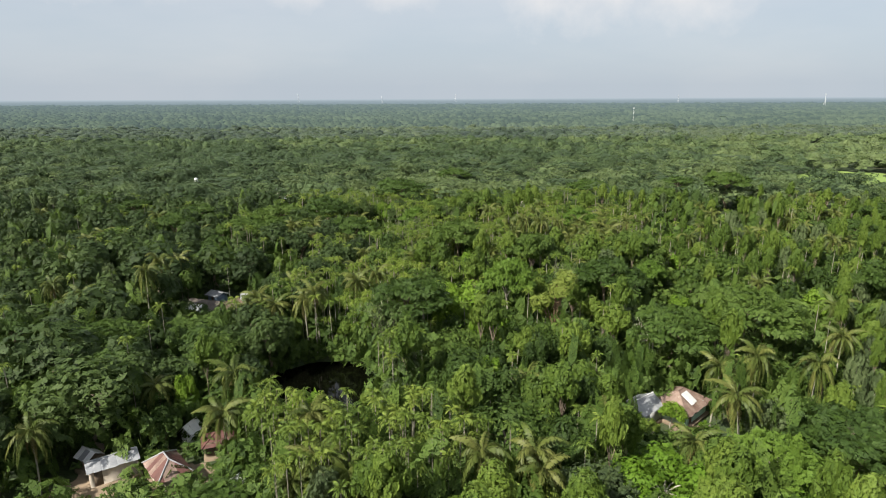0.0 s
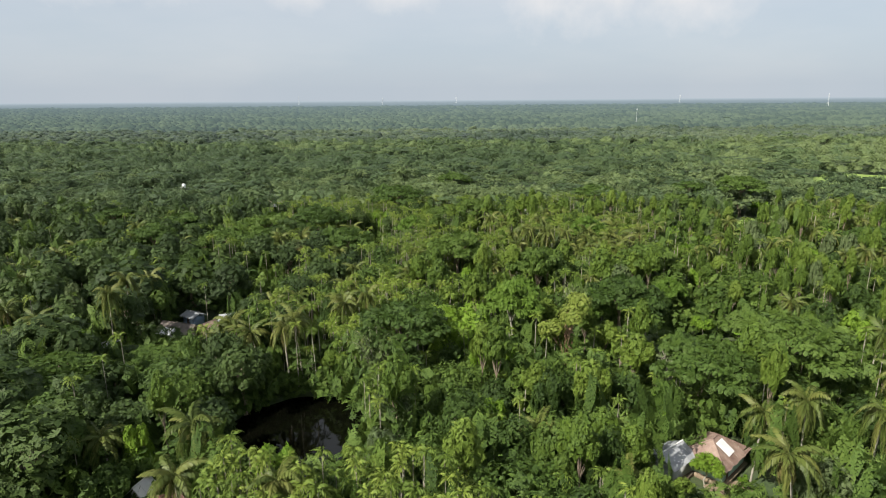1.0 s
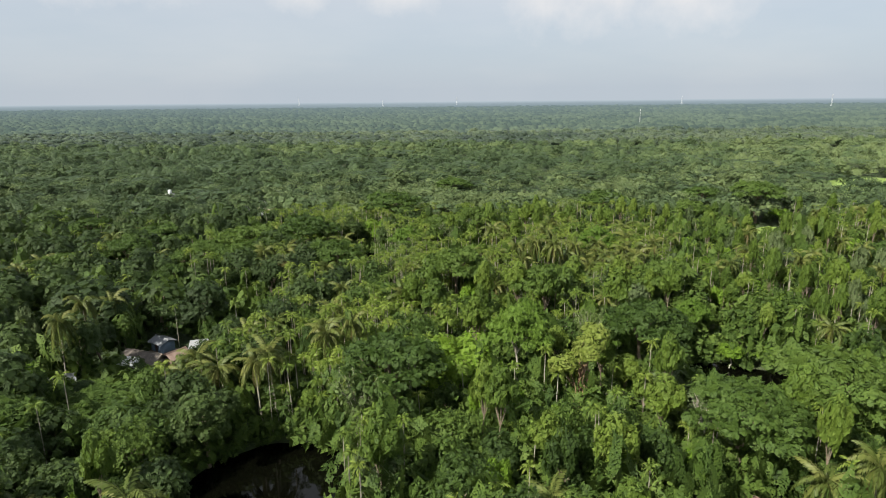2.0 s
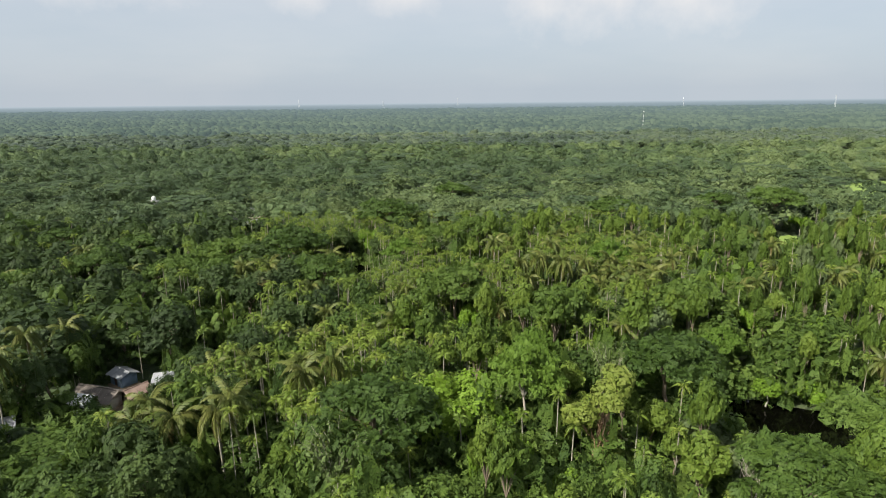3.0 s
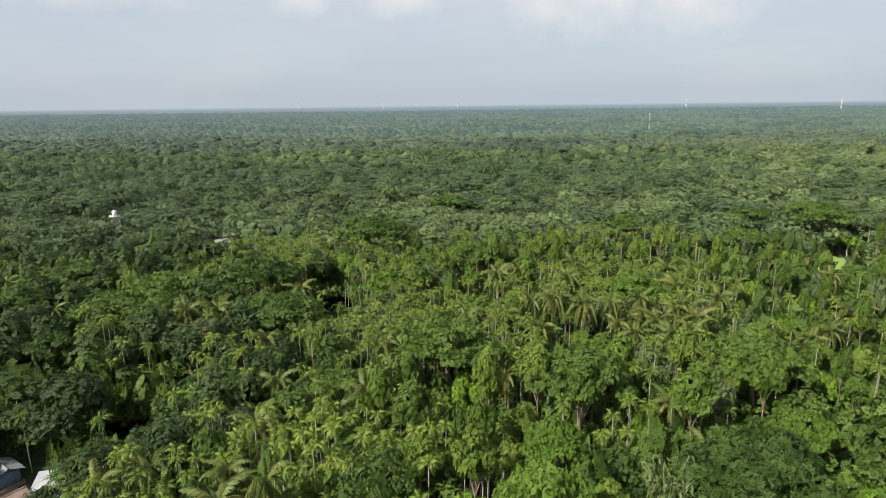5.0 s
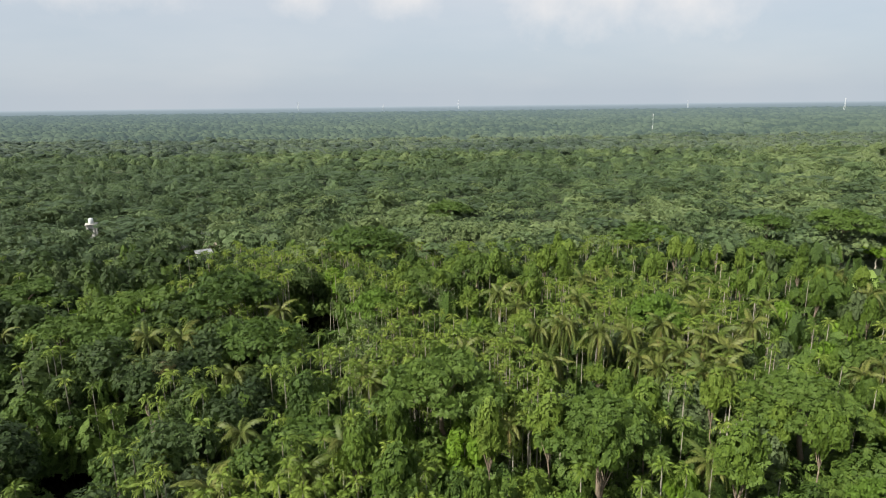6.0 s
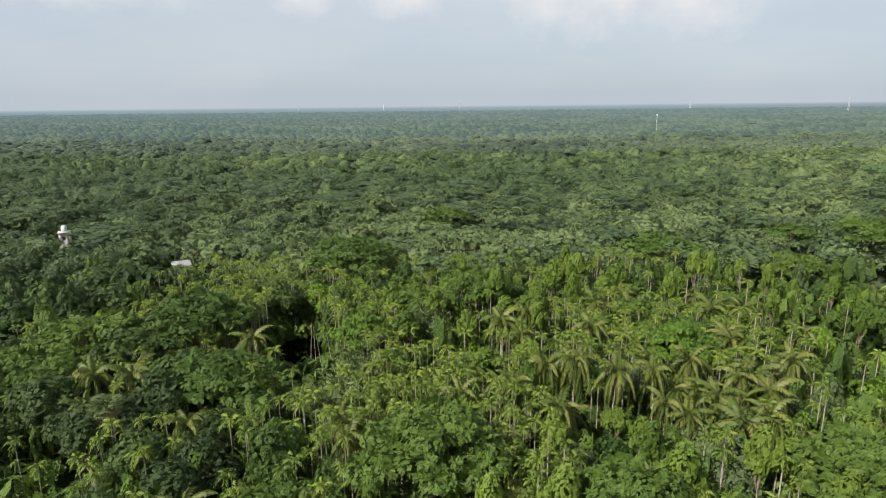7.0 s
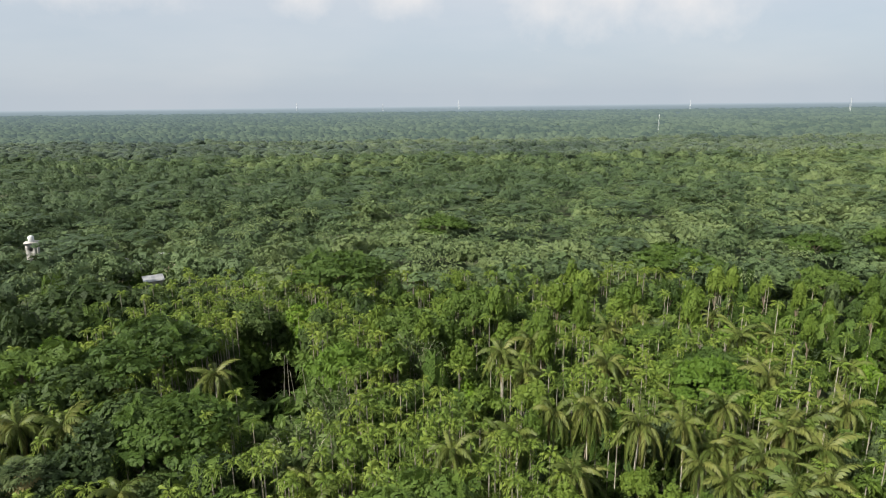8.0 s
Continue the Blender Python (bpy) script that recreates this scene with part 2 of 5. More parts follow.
def tube(points, radii, sides=6):
    """A tapered round stem along points."""
    p, r = np.asarray(points, dtype=float), np.asarray(radii, dtype=float)
    d = unit(np.gradient(p, axis=0))
    ref = np.array([0.37, 0.93, 0.05])
    a = unit(np.cross(d, ref))
    b = np.cross(d, a)
    w = np.linspace(0, 2 * np.pi, sides, endpoint=False)
    v = p[:, None] + r[:, None, None] * (np.cos(w)[None, :, None] * a[:, None] + np.sin(w)[None, :, None] * b[:, None])
    i, j = np.meshgrid(np.arange(len(p) - 1), np.arange(sides), indexing="ij")
    k = (j + 1) % sides
    q = np.stack([i * sides + j, i * sides + k, (i + 1) * sides + k, (i + 1) * sides + j], -1).reshape(-1, 4)
    return v.reshape(-1, 3), q


def bend(a, b, sag, rng, n=5):
    """Points from a to b along a slightly crooked curve."""
    t = np.linspace(0, 1, n)[:, None]
    p = np.asarray(a) * (1 - t) + np.asarray(b) * t
    p[:, 2:3] += sag * np.sin(np.pi * t)
    p[1:-1] += rng.normal(0, 0.05 * np.linalg.norm(np.subtract(b, a)), (n - 2, 3))
    return p


def sphere_points(rng, n, low=-0.35):
    """n random directions, none far below the level."""
    d = unit(rng.normal(0, 1, (3 * n + 30, 3)))
    return d[d[:, 2] > low][:n]


# ---------------------------------------------------------------- crowns
def lobes_round(rng, r, h, n=11):
    """Lobes of a rounded crown of radius r whose top is at h."""
    base = h - 1.55 * r
    out = [(np.array([0, 0, base + 0.85 * r]), np.array([0.62, 0.62, 0.62]) * r)]
    for i in range(n):
        a = 2.4 * i + rng.uniform(-0.4, 0.4)
        e = rng.uniform(0.35, 0.72)
        z = base + r * rng.uniform(0.3, 1.12) * (1.15 - 0.5 * e)
        k = r * rng.uniform(0.28, 0.46)
        out.append((np.array([math.cos(a) * r * e, math.sin(a) * r * e, z]), np.array([k, k, k * rng.uniform(0.7, 0.95)])))
    return out


def lobes_flat(rng, r, h, n=15):
    """Flat, layered shelves of a wide spreading crown."""
    out = []
    for i in range(n):
        a = 2.4 * i + rng.uniform(-0.3, 0.3)
        e = math.sqrt((i + 0.6) / n) * 0.86
        z = h - 0.9 - 0.42 * r * e * e * rng.uniform(0.5, 1.3) - rng.uniform(0, 0.16) * r
        k = r * rng.uniform(0.24, 0.36)
        out.append((np.array([math.cos(a) * r * e, math.sin(a) * r * e, z]), np.array([k, k, 0.32 * k])))
    return out


def crown_shell(rng, lobes, count, size, low=-0.35, depth=0.22, **kw):
    """Leaf tufts over the outside of all lobes, kept out of each other's inside."""
    area = np.array([k[0] * k[1] + k[0] * k[2] for _, k in lobes])
    at, out = [], []
    for (c, k), share in zip(lobes, area / area.sum()):
        d = sphere_points(rng, max(3, int(1.25 * count * share)), low)
        p = c + d * k * rng.uniform(1 - depth, 1.06, (len(d), 1))
        keep = np.ones(len(p), bool)
        for c2, k2 in lobes:
            if c2 is not c:
                keep &= (((p - c2) / (0.82 * k2)) ** 2).sum(1) > 1
        at.append(p[keep])
        out.append(unit(d[keep] / k) * 0.8 + np.array([0, 0, 0.3]))
    return tufts(rng, np.concatenate(at), np.concatenate(out), size, **kw)


def crown_core(rng, lobes, count, size):
    """Larger inner sprays that close the crown."""
    at, out = [], []
    for c, k in lobes:
        n = max(4, int(count / len(lobes)))
        d = sphere_points(rng, n, -0.6)
        at.append(c + d * k * rng.uniform(0.45, 0.75, (len(d), 1)))
        out.append(d)
    return tufts(rng, np.concatenate(at), np.concatenate(out), size, aspect=0.8, loose=0.6)


def root(name):
    return new(name)


def broad_tree(name, rng, r, h, lobes, count, size, leaf, bark, low=-0.35, core=130, core_size=1.0, trunk_r=0.24, forks=0.45):
    """A tree with trunk and limbs that reach into its crown's lobes."""
    ob = root(name)
    top = np.array([rng.uniform(-0.4, 0.4), rng.uniform(-0.4, 0.4), h * forks])
    parts = [tube(bend((0, 0, -0.3), top, 0, rng, 6), np.linspace(trunk_r * 1.25, trunk_r * 0.75, 6), 7)]
    for c, k in lobes[:7]:
        end = c - np.array([0, 0, 0.25 * k[2]])
        parts.append(tube(bend(top, end, 0.12 * r, rng, 4), np.linspace(trunk_r * 0.6, 0.05, 4), 4))
    mesh_object("trunk", *join(*parts), bark, ob)
    mesh_object("crown", *join(crown_shell(rng, lobes, count, size, low), crown_core(rng, lobes, core, core_size)), leaf, ob)
    return ob


# ---------------------------------------------------------------- palms
def frond_strip(rng, length, rise, fall, leaflets, leaf_len, width, hang, rib_sides=3):
    """One feather leaf along +x: an arching midrib with two rows of narrow leaflets."""
    t = np.linspace(0, 1, 9)
    x = length * (t - 0.16 * fall * t ** 3)
    z = length * (rise * t - (rise * 0.55 + 0.75 * fall) * t ** 2.2)
    rib = np.stack([x, 0.04 * length * np.sin(3 * t), z], 1)
    u = np.linspace(0.14, 0.99, leaflets)
    u = u + rng.normal(0, 0.008, leaflets)
    base = np.stack([np.interp(u, t, rib[:, i]) for i in range(3)], 1)
    d = unit(np.stack([np.interp(np.minimum(u + 0.05, 1), t, rib[:, i]) for i in range(3)], 1) - np.stack([np.interp(u - 0.05, t, rib[:, i]) for i in range(3)], 1))
    ll = leaf_len * np.sin(np.pi * np.clip(u * 0.86 + 0.12, 0, 1)) ** 0.6
    pieces = [tube(rib, np.linspace(0.05, 0.012, 9), rib_sides)] if rib_sides else []
    for s in (-1, 1):
        tip = unit(0.55 * d + np.stack([0 * u, s * np.ones_like(u), -hang * rng.uniform(0.6, 1.4, leaflets)], 1))
        mid = base + 0.5 * ll[:, None] * unit(tip + np.array([0, 0, 0.25]))
        end = base + ll[:, None] * tip
        w = 0.5 * width * d
        vv = np.stack([base - w, mid - w * 0.9, end, mid + w * 0.9], 1).reshape(-1, 3)
        pieces.append((vv, np.arange(4 * leaflets).reshape(-1, 4)))
    return join(*pieces)


def coconut_palm(rng, h, lean):
    """Ringed, leaning stem, a head of about twenty fronds and a bunch of nuts."""
    ob = root("coconut_palm")
    t = np.linspace(0, 1, 9)
    stem = np.stack([lean * t ** 1.7, 0.2 * np.sin(3 * t), -0.3 + (h + 0.3) * t], 1)
    rad = np.interp(t, [0, 0.08, 1], [0.24, 0.16, 0.11])
    mesh_object("trunk", *tube(stem, rad, 7), M_BARK_PALE, ob)
    head = Vector(stem[-1])
    n = int(rng.integers(21, 24))
    for i in range(n):
        lift = 1 - i / (n - 1)                      # 1: young and upright, 0: old and hanging
        kind = 0 if lift > 0.72 else 1 if lift > 0.3 else 2
        old = i >= n - 5 and rng.random() < 0.75
        f = new("frond", FRONDS[kind].data if not old else FROND_OLD.data)
        f.parent = ob
        tilt = (-62 * lift ** 1.6 + 24) if not old else 48
        f.matrix_basis = Matrix.Translation(head) @ Euler((radians(rng.uniform(-14, 14)), radians(tilt + rng.uniform(-8, 8)), 2.4 * i + rng.uniform(-0.3, 0.3))).to_matrix().to_4x4() @ Matrix.Scale(rng.uniform(0.85, 1.08), 4)
    nuts = [tube(stem[-1] + np.array([[0, 0, -0.7], [0, 0, -0.3], [0, 0, 0.05]]), [0.2, 0.26, 0.12], 6)]
    for i in range(5):
        a = 2.4 * i
        c = stem[-1] + np.array([0.24 * math.cos(a), 0.24 * math.sin(a), -0.35 - 0.08 * (i % 3)])
        nuts.append(tube(c + np.array([[0, 0, -0.15], [0, 0, -0.09], [0, 0, 0.06], [0, 0, 0.14]]), [0.02, 0.13, 0.13, 0.02], 5))
    mesh_object("fruit", *join(*nuts), M_LEAF_YELLOW, ob)
    return ob


def areca_arrays(rng, h, fronds=9, leaflets=9, sides=5, stem_pts=5, length=1.45, rib_sides=0):
    """A slim, straight stem and a small tuft of arching fronds: (stem, head)."""
    bow = rng.uniform(-0.35, 0.35)
    t = np.linspace(0, 1, stem_pts)
    stem = np.stack([bow * t ** 2, 0.5 * bow * t, -0.2 + (h + 0.2) * t], 1)
    st = tube(stem, np.linspace(0.085, 0.06, stem_pts), sides)
    parts = []
    for i in range(fronds):
        lift = 1 - i / max(1, fronds - 1)
        v, q = frond_strip(rng, length * rng.uniform(0.85, 1.1), 0.5 + 0.5 * lift, 1.25, leaflets, 0.55, 1.5 / leaflets, 0.8, rib_sides)
        m = Euler((0, radians(-50 * lift + 8), 2.4 * i + rng.uniform(-0.3, 0.3))).to_matrix()
        parts.append((v @ np.array(m).T + stem[-1], q))
    return st, join(*parts)


def areca_palm(rng, h):
    ob = root("areca_palm")
    stem, head = areca_arrays(rng, h)
    mesh_object("trunk", *stem, M_BARK_PALE, ob)
    mesh_object("crown", *head, M_ARECA, ob)
    return ob


def palmyra_palm(rng, h):
    """A thick dark stem with a round head of stiff fan leaves, the lowest dry."""
    ob = root("palmyra_palm")
    z = np.linspace(0, 1, 6)
    mesh_object("trunk", *tube(np.stack([0 * z, 0 * z, -0.3 + (h + 0.3) * z], 1), np.linspace(0.3, 0.2, 6), 8), M_BARK, ob)
    for i in range(24):
        lift = 1 - i / 23
        blades = []
        for j in range(11):
            a = (j - 5) * 0.26
            d = np.array([math.cos(a), math.sin(a), -0.12 * abs(a)])
            s = np.array([-math.sin(a), math.cos(a), 0]) * 0.13
            b = np.array([1.0, 0, 0])
            blades.append((np.array([b, b + 0.6 * d - s, b + rng.uniform(1.1, 1.35) * d - np.array([0, 0, 0.25]), b + 0.6 * d + s]), np.array([[0, 1, 2, 3]])))
        stalk = tube(np.array([[0, 0, 0], [0.5, 0, 0.02], [1.0, 0, 0]]), [0.05, 0.035, 0.03], 4)
        f = mesh_object("fan_leaf", *join(stalk, *blades), M_LEAF_GREY if i < 18 else M_FROND_OLD, ob)
        f.matrix_basis = Matrix.Translation((0, 0, h)) @ Euler((0, radians(-75 * lift + 35), 2.4 * i)).to_matrix().to_4x4()
    return ob


def bamboo_clump(rng, r, h, culms=34, per=26):
    """A sheaf of arching canes with fine drooping leaf sprays."""
    ob = root("bamboo_clump")
    canes, at, out = [], [], []
    for i in range(culms):
        a, reach = 2.4 * i, r * rng.uniform(0.25, 1.0)
        hh = h * rng.uniform(0.75, 1.05)
        t = np.linspace(0, 1, 8)
        b = 0.16 * r * np.array([math.cos(a), math.sin(a)]) * rng.uniform(0.3, 1)
        d = np.array([math.cos(a), math.sin(a)]) * reach
        p = np.stack([b[0] + d[0] * t ** 2.3, b[1] + d[1] * t ** 2.3, -0.2 + hh * (1.25 * t - 0.25 * t ** 4)], 1)
        canes.append(tube(p, np.linspace(0.055, 0.012, 8), 4))
        u = rng.uniform(0.38, 1.0, per) ** 0.8
        q = np.stack([np.interp(u, t, p[:, k]) for k in range(3)], 1) + rng.normal(0, 0.38, (per, 3))
        at.append(q)
        out.append(np.tile([d[0] / r, d[1] / r, 0.7], (per, 1)))
    for c in canes:
        mesh_object("cane", *c, M_BARK_PALE, ob)
    mesh_object("leaves", *tufts(rng, np.concatenate(at), np.concatenate(out), 0.42, aspect=0.34, droop=0.6, loose=0.7), M_BAMBOO, ob)
    return ob


# frond shapes that all coconut palms share
shape_rng = np.random.default_rng(5)
FRONDS = []
for rise, fall, hang in ((0.40, 0.60, 0.8), (0.50, 1.10, 1.3), (0.44, 1.45, 1.8)):
    FRONDS.append(mesh_object("frond", *frond_strip(shape_rng, 4.3, rise, fall, 18, 0.98, 0.33, hang), M_FROND))
FROND_OLD = mesh_object("frond", *frond_strip(shape_rng, 3.4, 0.12, 0.8, 14, 0.75, 0.26, 2.2), M_FROND_OLD)
for f in (*FRONDS, FROND_OLD):
    scene.collection.objects.unlink(f)


# ---------------------------------------------------------------- the plan of the land
PONDS = ((-20.5, 85.0, 10.5, 12.5, -22), (51.0, 109.5, 17.5, 9.6, -26), (-21.5, 191.0, 5.6, 9.0, 10), (-40.0, 139.0, 7.5, 4.2, -8))      # x, y, half width, half length, turn
FIELDS = ((214, 302, 34, 46, -34), (102.5, 215, 15, 3.8, 50), (396, 573, 26, 22, -36))
YARDS = ((-40.8, 61.5, 7.5, 6.0, 10), (-31.5, 63.0, 6, 6.5, 0), (31.5, 76.0, 9.0, 6, 0), (-47.5, 121.5, 9.5, 7, -10), (-30.0, 69.5, 3.6, 2.6, 0))


LOW = ((-35, 54, 17, 9.5, 0), (30, 66.0, 9, 7.0, 0), (-44, 112, 11, 9, -30), (-15, 72, 8, 6, 0), (40, 98, 9, 7, -28), (-20, 177, 8.5, 9, 0), (-60.5, 227.5, 6, 8, 14), (-73.5, 246, 4.2, 5, 16), (-66, 250, 6, 6, 14), (-13, 171, 5, 6, 0), (-37.5, 131.0, 7.5, 4.0, 0), (-29.5, 66.2, 6.5, 4.2, 0), (-37.5, 115.5, 5.5, 4.0, 0), (-103.5, 252, 5, 8, 22), (104, 208, 11, 5, 50))    # only low growth here
HALF = ((97, 198, 11, 12, -36), (-48, 105, 12, 8.5, 0))           # trees of half the height, in front of the paddy and the hamlet

STANDS = ((-11, 60, 15, 9, 0), (4, 153, 13, 8, 0), (-14, 104, 8, 6, 0))           # palms over low trees


def inside(shape, x, y, grow=0.0):
    """How far (x, y) lies inside a turned ellipse: below 1 is in."""
    cx, cy, a, b, turn = shape
    c, s = math.cos(radians(turn)), math.sin(radians(turn))
    u, v = (x - cx) * c + (y - cy) * s, -(x - cx) * s + (y - cy) * c
    return (u / (a + grow)) ** 2 + (v / (b + grow)) ** 2


def spaced(lo, near0, near1, hi, fine, coarse):
    """Grid lines, close together between near0 and near1 and ever wider outside."""
    mid = list(np.arange(near0, near1 + 0.1, fine))
    up, down, step = [near1], [near0], fine
    while up[-1] < hi:
        step *= coarse
        up.append(min(hi, up[-1] + step))
    step = fine
    while down[-1] > lo:
        step *= coarse
        down.append(max(lo, down[-1] - step))
    return np.array(sorted(set(down[1:] + mid + up[1:])))


def build_ground():
    xs, ys = spaced(-4900, -70, 85, 4900, 1.5, 1.22), spaced(-2500, 40, 205, 4880, 1.5, 1.22)
    gx, gy = np.meshgrid(xs, ys)
    z = np.zeros_like(gx)
    for i in range(gx.shape[0]):
        for j in range(gx.shape[1]):
            x, y = gx[i, j], gy[i, j]
            if -80 < x < 95 and 40 < y < 215:
                h = 0.35 * noise.noise((x * 0.11, y * 0.11, 0)) + 0.15 * noise.noise((x * 0.5, y * 0.5, 3))
                for p in PONDS:
                    d = math.sqrt(inside(p, x, y)) + 0.14 * noise.noise((x * 0.22, y * 0.22, 7))
                    k = min(1, max(0, (1.14 - d) / 0.2))
                    h = h * (1 - k) - 1.5 * k
                z[i, j] = h
    n = len(xs)
    a, b = np.meshgrid(np.arange(len(ys) - 1), np.arange(n - 1), indexing="ij")
    q = np.stack([a * n + b, a * n + b + 1, (a + 1) * n + b + 1, (a + 1) * n + b], -1).reshape(-1, 4)
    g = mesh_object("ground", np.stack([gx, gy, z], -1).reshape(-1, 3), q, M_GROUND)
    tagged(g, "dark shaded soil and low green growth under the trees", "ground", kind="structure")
    for p in g.data.polygons:
        p.use_smooth = True


build_ground()


def sheet(name, shape, z, mat, segs=48, rough=0.0):
    """A flat turned ellipse with an uneven rim."""
    cx, cy, a, b, turn = shape
    bm = bmesh.new()
    c, s = math.cos(radians(turn)), math.sin(radians(turn))
    ring = []
    for i in range(segs):
        w = 2 * math.pi * i / segs
        k = 1 + rough * noise.noise((3 * math.cos(w), 3 * math.sin(w), cx))
        u, v = a * k * math.cos(w), b * k * math.sin(w)
        ring.append(bm.verts.new((u * c - v * s, u * s + v * c, 0)))
    bm.faces.new(ring)
    me = bpy.data.meshes.new(name)
    bm.to_mesh(me)
    bm.free()
    me.materials.append(mat)
    ob = new(name, me)
    ob.location = (cx, cy, z)
    return ob


for p in PONDS:
    tagged(sheet("water", (p[0], p[1], p[2] * 1.25, p[3] * 1.25, p[4]), -0.55, M_WATER), "still dark brown pond water between overhanging trees", "pond", kind="structure")
for f in FIELDS:
    tagged(sheet("paddy_field", (f[0], f[1], f[2] * 1.15, f[3] * 1.15, f[4]), 0.45, M_PADDY, 60, 0.25), "bright yellow-green rice field in a clearing", "field", kind="structure")
for y in (*YARDS[:2], YARDS[3], (33.4, 73.0, 4.4, 2.8, 10)):
    tagged(sheet("yard", (y[0], y[1], y[2] * 0.62, y[3] * 0.62, y[4]), 0.36, M_EARTH, 40, 0.4), "bare trodden brown earth yard between the huts", "yard", kind="structure")

# ---------------------------------------------------------------- single trees, placed one by one
rng = np.random.default_rng(11)
LIBRARY = {}
for i in range(3):
    LIBRARY["round", i] = tagged(broad_tree("mango_tree", rng, 4.5, 10, lobes_round(rng, 4.5, 10, 14), 1350, 0.39, M_LEAF_ROUND, M_BARK), "dense rounded dark green broadleaf tree in the grove", "tree", "broadleaf trees of the grove")
for i in range(2):
    LIBRARY["shade", i] = tagged(broad_tree("rain_tree", rng, 7.0, 11, lobes_flat(rng, 7.0, 11, 19), 2000, 0.38, M_LEAF_SHADE, M_BARK, low=-0.1, core=170, core_size=1.0, trunk_r=0.34, forks=0.5), "wide flat-topped shade tree with feathery dark green layers", "tree", "shade trees over the grove")
for i in range(2):
    LIBRARY["bright", i] = tagged(broad_tree("almond_tree", rng, 4.5, 10, lobes_round(rng, 4.5, 10, 12)[1:], 1350, 0.38, M_LEAF_BRIGHT, M_BARK_PALE, trunk_r=0.2, forks=0.5), "bright fresh green broadleaf tree with a pale trunk", "tree", "bright green trees")
for i in range(2):
    LIBRARY["round_big", i] = tagged(broad_tree("mango_tree", rng, 7.0, 12, lobes_round(rng, 7.0, 12, 20), 3200, 0.34, M_LEAF_ROUND, M_BARK, core=260, trunk_r=0.3), "large dense dark green broadleaf tree in the grove", "tree", "broadleaf trees of the grove")
LIBRARY["bright_big", 0] = tagged(broad_tree("almond_tree", rng, 6.0, 12, lobes_round(rng, 6.0, 12, 14)[1:], 2200, 0.35, M_LEAF_BRIGHT, M_BARK_PALE, core=200, trunk_r=0.24, forks=0.5), "large bright fresh green tree with a pale trunk", "tree", "bright green trees")
LIBRARY["grey_big", 0] = tagged(broad_tree("neem_tree", rng, 5.5, 10, lobes_round(rng, 5.5, 10, 16), 2000, 0.33, M_LEAF_GREY, M_BARK_PALE, core=180), "large grey-green fine-leaved tree with a rounded crown", "tree", "grey-green trees")
LIBRARY["grey", 0] = tagged(broad_tree("neem_tree", rng, 4.5, 9, lobes_round(rng, 4.5, 9, 14), 1000, 0.42, M_LEAF_GREY, M_BARK_PALE), "grey-green fine-leaved tree with a rounded crown", "tree", "grey-green trees")
LIBRARY["slim", 0] = tagged(broad_tree("mahogany_tree", rng, 2.6, 10, lobes_round(rng, 2.6, 10, 12), 780, 0.37, M_LEAF_SLIM, M_BARK, trunk_r=0.12, core=90), "slender tree with a narrow light green crown", "tree", "slender trees of the grove")
for i in range(2):
    LIBRARY["dark", i] = tagged(broad_tree("jackfruit_tree", rng, 4.5, 10, lobes_round(rng, 4.5, 10, 15), 1400, 0.39, M_LEAF_DARK, M_BARK), "deep green dense jackfruit-like tree in the shade", "tree", "deep green trees")
LIBRARY["lush", 0] = tagged(broad_tree("albizia_tree", rng, 7.0, 11, lobes_flat(rng, 7.0, 11, 21), 2100, 0.38, M_LEAF_LUSH, M_BARK_PALE, low=-0.1, core=180, trunk_r=0.3, forks=0.5), "wide light green feathery umbrella tree", "tree", "shade trees over the grove")
for i in range(2):
    LIBRARY["bamboo", i] = tagged(bamboo_clump(rng, 4.5, 10), "feathery yellow-green bamboo clump with arching canes", "bamboo", "bamboo clumps")
LIBRARY["round_lo", 0] = tagged(broad_tree("mango_tree", rng, 4.5, 10, lobes_round(rng, 4.5, 10), 430, 0.66, M_LEAF_ROUND, M_BARK, core=70), "dense rounded dark green broadleaf tree in the grove", "tree", "broadleaf trees of the grove")
LIBRARY["dark_lo", 0] = tagged(broad_tree("jackfruit_tree", rng, 4.5, 10, lobes_round(rng, 4.5, 10, 13), 450, 0.66, M_LEAF_DARK, M_BARK, core=70), "deep green dense jackfruit-like tree in the shade", "tree", "deep green trees")
LIBRARY["slim_lo", 0] = tagged(broad_tree("mahogany_tree", rng, 2.6, 10, lobes_round(rng, 2.6, 10, 9), 300, 0.6, M_LEAF_SLIM, M_BARK, trunk_r=0.12, core=50), "slender tree with a narrow light green crown", "tree", "slender trees of the grove")
LIBRARY["bright_lo", 0] = tagged(broad_tree("almond_tree", rng, 4.5, 10, lobes_round(rng, 4.5, 10, 9)[1:], 430, 0.64, M_LEAF_BRIGHT, M_BARK_PALE, core=70, trunk_r=0.2, forks=0.5), "bright fresh green broadleaf tree with a pale trunk", "tree", "bright green trees")
LIBRARY["grey_lo", 0] = tagged(broad_tree("neem_tree", rng, 4.5, 9, lobes_round(rng, 4.5, 9, 12), 450, 0.6, M_LEAF_GREY, M_BARK_PALE, core=70), "grey-green fine-leaved tree with a rounded crown", "tree", "grey-green trees")
